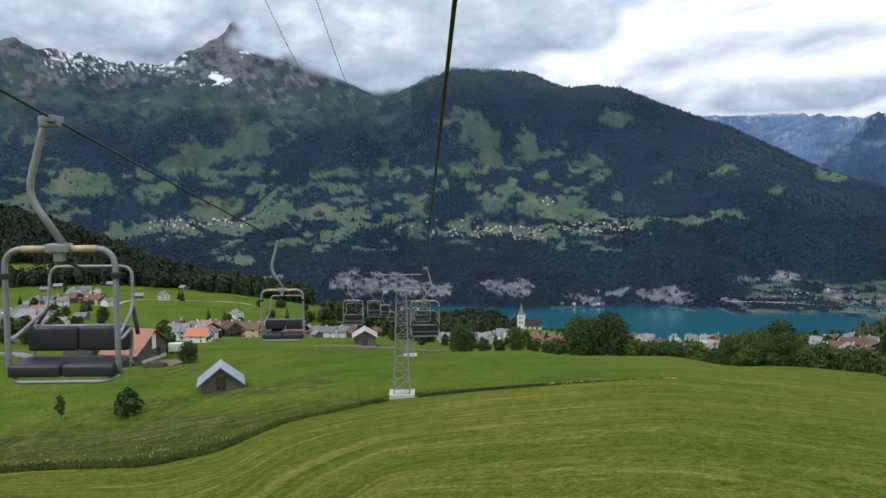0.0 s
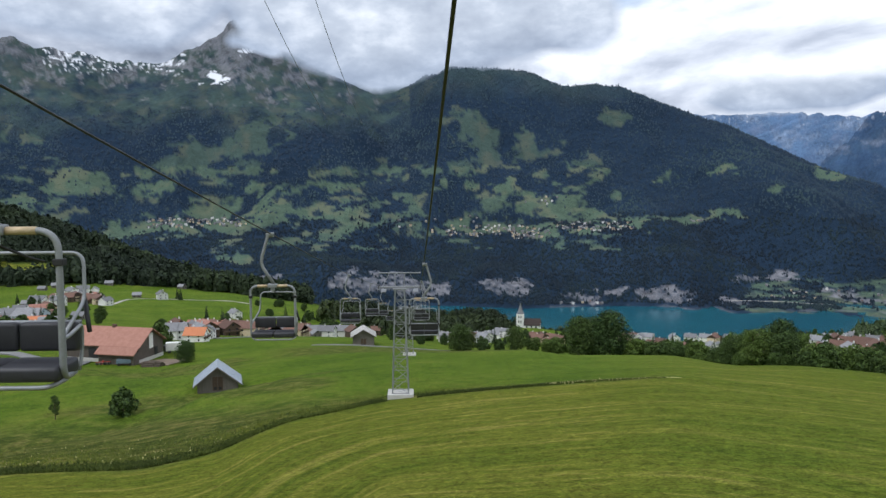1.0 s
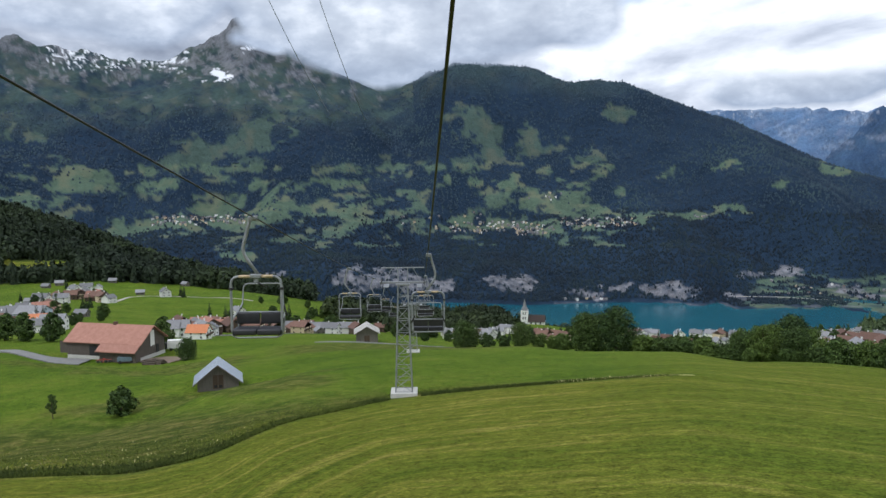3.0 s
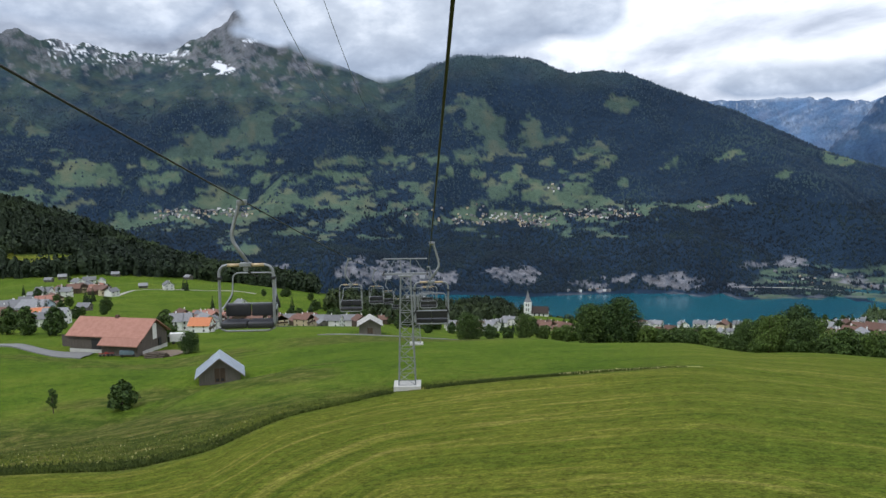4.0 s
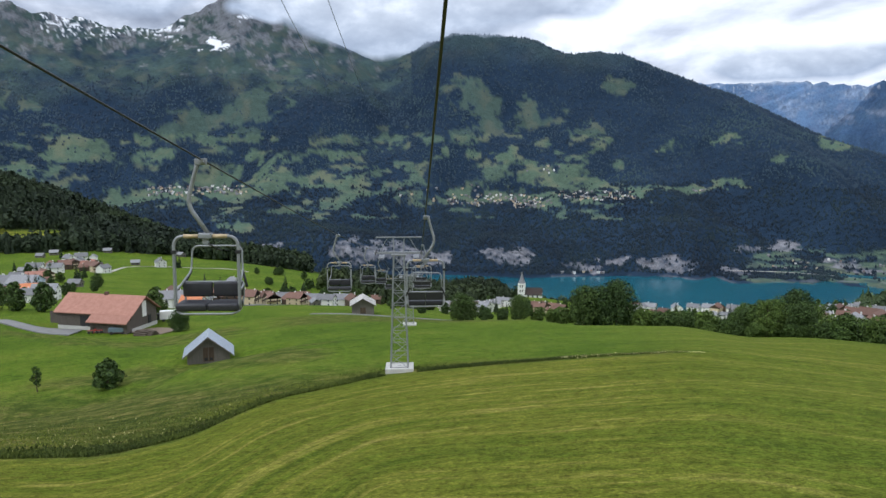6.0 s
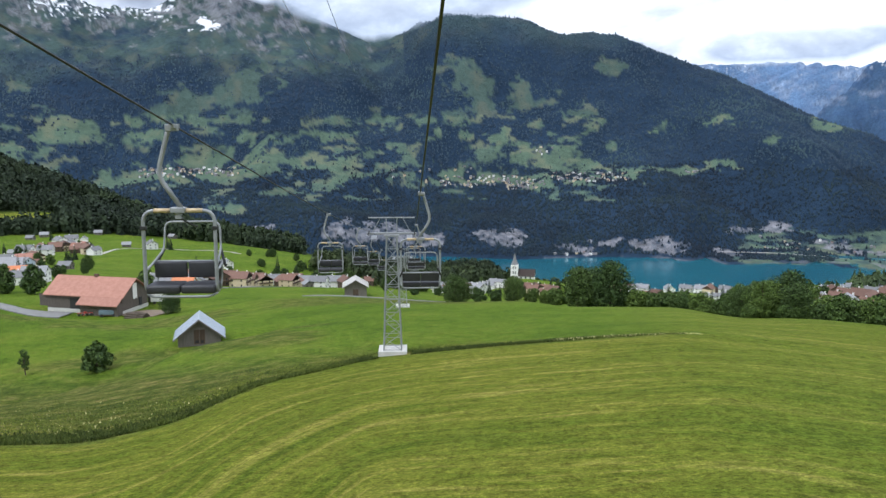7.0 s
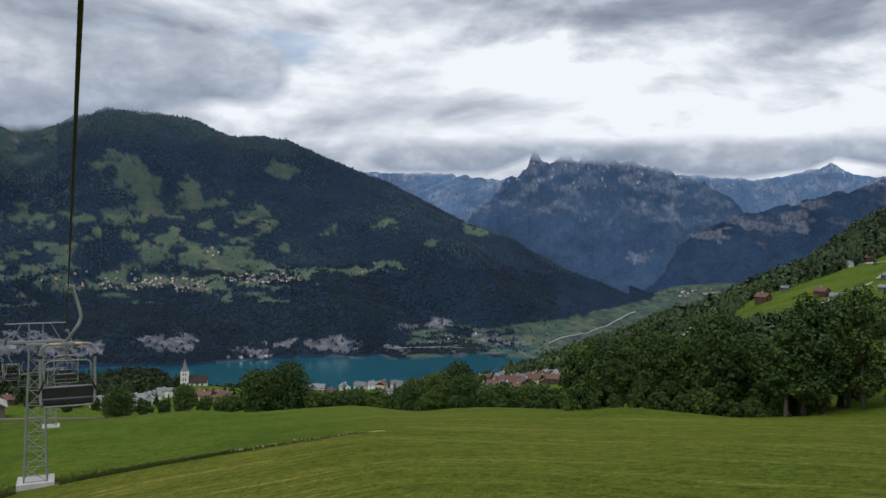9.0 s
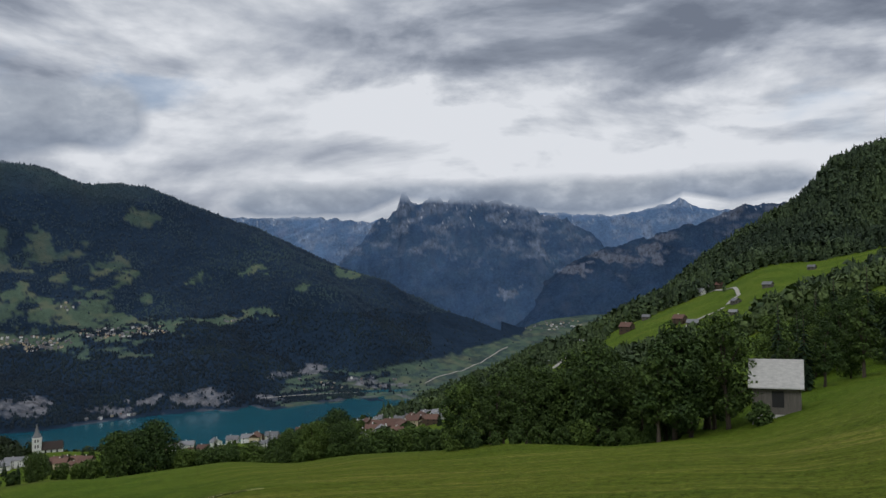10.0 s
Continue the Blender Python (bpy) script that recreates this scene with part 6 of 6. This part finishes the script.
def far_village():
    """Far villages on the shelf across the lake: tiny gabled houses, too many to count."""
    g = np.random.RandomState(5)
    rows = []
    for a0, a1, e0, e1, n in [(0.6, 6.5, -4.15, -3.35, 80), (5, 8, -4.3, -3.6, 40), (8.5, 14, -3.7, -3.05, 70), (-20, -13.5, -3.2, -2.6, 90), (17.4, 18.6, -3.0, -2.8, 5), (-3, 3, -3.9, -2.6, 14), (6, 12, -2.4, -1.2, 7), (22, 30, -8.0, -7.2, 16), (8.8, 12, -8.95, -8.75, 9), (38.8, 43, -4.2, -3.3, 60)]:
        for _ in range(n):
            a = g.uniform(a0, a1)
            e = g.uniform(e0, e1)
            rr = np.linspace(2350, 4080, 260)
            xs, ys = EYE.x + rr * math.sin(radians(a)), EYE.y + rr * math.cos(radians(a))
            z = land(np.full(260, a), rr) + relief(np.full(260, a), rr, xs, ys)
            el = np.degrees(np.arctan2(z - EYE.z, rr))
            i = int(np.argmax(el > e))
            if i:
                rows.append((a, rr[i]))
    verts, faces, mats = [], [], []
    for a, r in rows:
        p = spot(a, r)
        w, d, h = g.uniform(3.6, 5.6), g.uniform(5, 9), g.uniform(3.0, 5.2)
        turn = g.rand() * math.pi
        c, s = math.cos(turn), math.sin(turn)
        i = len(verts)
        for z in (-3, h):
            for x, y in ((-w, -d), (w, -d), (w, d), (-w, d)):
                verts.append((p.x + (x * c - y * s) / 1.6, p.y + (x * s + y * c) / 1.6, p.z + z))
        for y in (-d, d):
            verts.append((p.x - y * s / 1.6, p.y + y * c / 1.6, p.z + h + w * 0.45))
        faces += [(i, i + 1, i + 5, i + 8, i + 4), (i + 2, i + 3, i + 7, i + 9, i + 6), (i + 1, i + 2, i + 6, i + 5), (i + 3, i, i + 4, i + 7), (i + 4, i + 8, i + 9, i + 7), (i + 8, i + 5, i + 6, i + 9)]
        k = g.choice([2, 2, 2, 3])
        mats += [g.choice([0, 1, 2, 2])] * 4
        mats += [k, k]
    me = mesh_of("far_village", verts, faces, WHITE_WALL)
    for m in (CREAM_WALL, GREY_TILE, BROWN_TILE, RED_TILE):
        me.materials.append(m)
    me.polygons.foreach_set("material_index", [int(v) for v in mats])
    tagged(new("far_village", me), "scattered tiny houses of villages across the lake", "village", kind="stuff")


far_village()


# ---- clouds round the summits ----
def cloud_material():
    m, n, l, b = material("cloud", 1.0)
    n.remove(b)
    zone = n.new("ShaderNodeVertexColor")
    zone.layer_name = "zone"
    sep = n.new("ShaderNodeSeparateColor")
    l.new(zone.outputs["Color"], sep.inputs[0])
    obj = n.new("ShaderNodeTexCoord").outputs["Object"]
    puff = noise_node(n, l, 0.0024, 9, 0.58, obj, (1, 1, 1.7))
    fine = noise_node(n, l, 0.0055, 7, 0.55, obj, (1, 1, 1.8))
    body = mix(n, l, 0.65, sep.outputs[0], puff, "ADD")
    alpha = ramp(n, l, body, [(0.58, 0.0), (0.78, 0.55), (0.95, 0.97)])
    glow = n.new("ShaderNodeEmission")
    tone = ramp(n, l, mix(n, l, 0.45, puff, fine), [(0.34, (0.42, 0.46, 0.53)), (0.5, (0.58, 0.62, 0.68)), (0.64, (0.86, 0.88, 0.91))])
    l.new(mix(n, l, sep.outputs[1], mix(n, l, 1.0, tone, (0.62, 0.67, 0.75), "MULTIPLY"), tone), glow.inputs["Color"])
    clear = n.new("ShaderNodeBsdfTransparent")
    both = n.new("ShaderNodeMixShader")
    l.new(alpha, both.inputs[0])
    l.new(clear.outputs[0], both.inputs[1])
    l.new(glow.outputs[0], both.inputs[2])
    l.new(both.outputs[0], n["Material Output"].inputs["Surface"])
    return m


CLOUD = cloud_material()


def cloud_bank(name, label, base, top, dist, thick=1.6, fade=3.0):
    """A far bank of cloud: ragged base line of (bearing, elevation), fading out at its ends and top."""
    a0, a1 = base[0][0], base[-1][0]
    az = np.arange(a0, a1, 0.25)
    up = np.linspace(0, 1, 48)
    A, T = np.meshgrid(az, up)
    lowest = np.interp(A, [p[0] for p in base], [p[1] for p in base]) - 0.9
    E = lowest + (top - lowest) * T
    R = dist + 40 * fbm(A / 2, E / 2, 4)
    verts = np.stack([EYE.x + R * np.sin(np.radians(A)), EYE.y + R * np.cos(np.radians(A)), EYE.z + R * np.tan(np.radians(E))], -1).reshape(-1, 3)
    nr, na = A.shape
    idx = np.arange(nr * na).reshape(nr, na)
    faces = np.stack([idx[:-1, :-1], idx[:-1, 1:], idx[1:, 1:], idx[1:, :-1]], -1).reshape(-1, 4)
    me = mesh_of(name, verts, faces.tolist(), CLOUD, True)
    ends = np.clip((A - a0) / fade, 0, 1) * np.clip((a1 - A) / fade, 0, 1)
    body = np.clip((E - lowest) / thick, 0, 1) * np.clip((top - E) / 2.2, 0, 1) * ends
    zone = me.color_attributes.new("zone", "FLOAT_COLOR", "POINT")
    zone.data.foreach_set("color", np.stack([body, np.clip((E - lowest - 0.8) / (1.35 * thick), 0, 1), body, np.ones_like(body)], -1).astype(np.float32).ravel())
    ob = new(name, me)
    ob.visible_shadow = False
    return tagged(ob, label, "cloud", kind="structure")


cloud_bank("backdrop_cloud_west", "grey-white cloud bank clinging to the high summits", [(-42, 10.0), (-30, 10.0), (-24, 9.1), (-19, 8.6), (-16.5, 9.8), (-14.6, 11.2), (-13.4, 9.7), (-11.5, 9.0), (-9, 7.7), (-6, 6.9), (-3, 6.7), (-1, 7.3), (1, 8.1), (5, 8.1), (8, 8.6), (14, 9.2)], 14, 3830, 2.2)
cloud_bank("backdrop_cloud_wisp", "small white wisp drifting across the rocky summit", [(-15.4, 9.5), (-13.8, 9.6), (-12.4, 9.2), (-10.4, 8.7)], 11.0, 3790, 0.9, 1.2)
cloud_bank("backdrop_cloud_notch", "low grey cloud filling the notch between two mountains", [(-10, 7.6), (-7, 6.9), (-4, 6.5), (-2, 6.7), (2, 7.6)], 10, 4150)
cloud_bank("backdrop_cloud_east", "bright cloud bank resting on the distant summits", [(17, 4.8), (22, 4.6), (27, 4.7), (30, 5.7), (33, 5.6), (37, 5.3), (41, 4.5), (45, 4.3), (48.5, 4.8), (50, 5.5), (53, 4.8), (60, 5.4)], 7.5, 4560, 1.3)


# ---- overhead line across the valley ----
def far_cable(points):
    ob = thing("power_cable", "thin grey cable spanning high across the valley", "cable", "cables across the valley")
    pts = []
    for a, e, r in points:
        p = Vector((EYE.x + r * math.sin(radians(a)), EYE.y + r * math.cos(radians(a)), EYE.z + r * math.tan(radians(e))))
        pts.append(p)
    sm = []
    for k in range(25):
        t = k / 24
        sm.append(pts[0] * (1 - t) ** 2 + pts[1] * 2 * t * (1 - t) + pts[2] * t * t)
    part("wire", tube(sm, 0.09, 5, taper=4.0), STEEL, ob)


far_cable([(-12.6, 13.5, 260), (-10.2, 8.3, 500), (-8.0, 4.6, 1000)])
far_cable([(-8.9, 13.5, 260), (-7.1, 8.0, 500), (-5.4, 4.0, 1000)])


# ---- grasses ----
TALL_GRASS = leaf_material("tall_meadow_grass", (0.075, 0.110, 0.018), (0.145, 0.170, 0.036), 1.3, 0.16)
# darker copy of the grass: the mown bank's shadow is put into its colour
DITCH_GRASS = leaf_material("ditch_grass_painted_shade", (0.036, 0.058, 0.012), (0.078, 0.102, 0.022), 1.3, 0.2)
BLOSSOM = plain("pale_yellow_blossom", (0.55, 0.50, 0.16), (0.72, 0.68, 0.38), 0.8, 0, 3)


def tufts(name, label, az_range, count, spread, tall, mat, wide=0.05, seed=1, r_from=DITCH, category="grass"):
    g = np.random.RandomState(seed)
    az = g.uniform(*az_range, count)
    r = ring_at(r_from, az) + np.abs(g.randn(count)) * np.interp(az, [p[0] for p in spread], [p[1] for p in spread])
    x, y = EYE.x + r * np.sin(np.radians(az)), EYE.y + r * np.cos(np.radians(az))
    clear = (np.hypot(x + 4.6, y - 87.0) > 2.1)
    az, r, x, y = az[clear], r[clear], x[clear], y[clear]
    count = len(az)
    z = level(x, y, land(az, r) + relief(az, r, x, y))
    h = tall * (0.5 + 0.9 * g.rand(count)) * np.clip((18 - az) / 9, 0.25, 1)
    turn, bend = g.rand(count) * math.tau, g.rand(count) * 0.5
    w = wide * (0.6 + g.rand(count))
    c, s = np.cos(turn), np.sin(turn)
    V = np.stack([np.stack([x - c * w, y - s * w, z - 0.05], -1), np.stack([x + c * w, y + s * w, z - 0.05], -1),
                  np.stack([x - s * bend * h * 0.4 + c * w * 0.7, y + c * bend * h * 0.4 + s * w * 0.7, z + h * 0.6], -1), np.stack([x - s * bend * h, y + c * bend * h, z + h], -1)], 1).reshape(-1, 3)
    b = np.arange(count)[:, None] * 4
    F = np.concatenate([b + [0, 1, 2], b + [0, 2, 3]], 1).reshape(-1, 3)
    me = mesh_of(name, V, F.tolist(), mat)
    return tagged(new(name, me), label, category, kind="stuff")


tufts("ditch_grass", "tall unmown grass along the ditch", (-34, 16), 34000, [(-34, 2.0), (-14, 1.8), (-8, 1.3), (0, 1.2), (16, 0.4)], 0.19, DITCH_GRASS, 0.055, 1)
tufts("bank_grass", "rough unmown grass on the bank", (-34, 6), 22000, [(-34, 18), (-14, 9), (-4, 3), (6, 1.6)], 0.075, TALL_GRASS, 0.07, 2)
tufts("ditch_blossom", "pale blossoming herbs at the ditch's end", (7.5, 17), 500, [(7, 0.5), (17, 0.4)], 0.24, BLOSSOM, 0.06, 3)
tufts("bank_blossom", "pale yellow flowers in the unmown grass", (-30, -13), 240, [(-30, 14), (-13, 4)], 0.12, BLOSSOM, 0.05, 4)
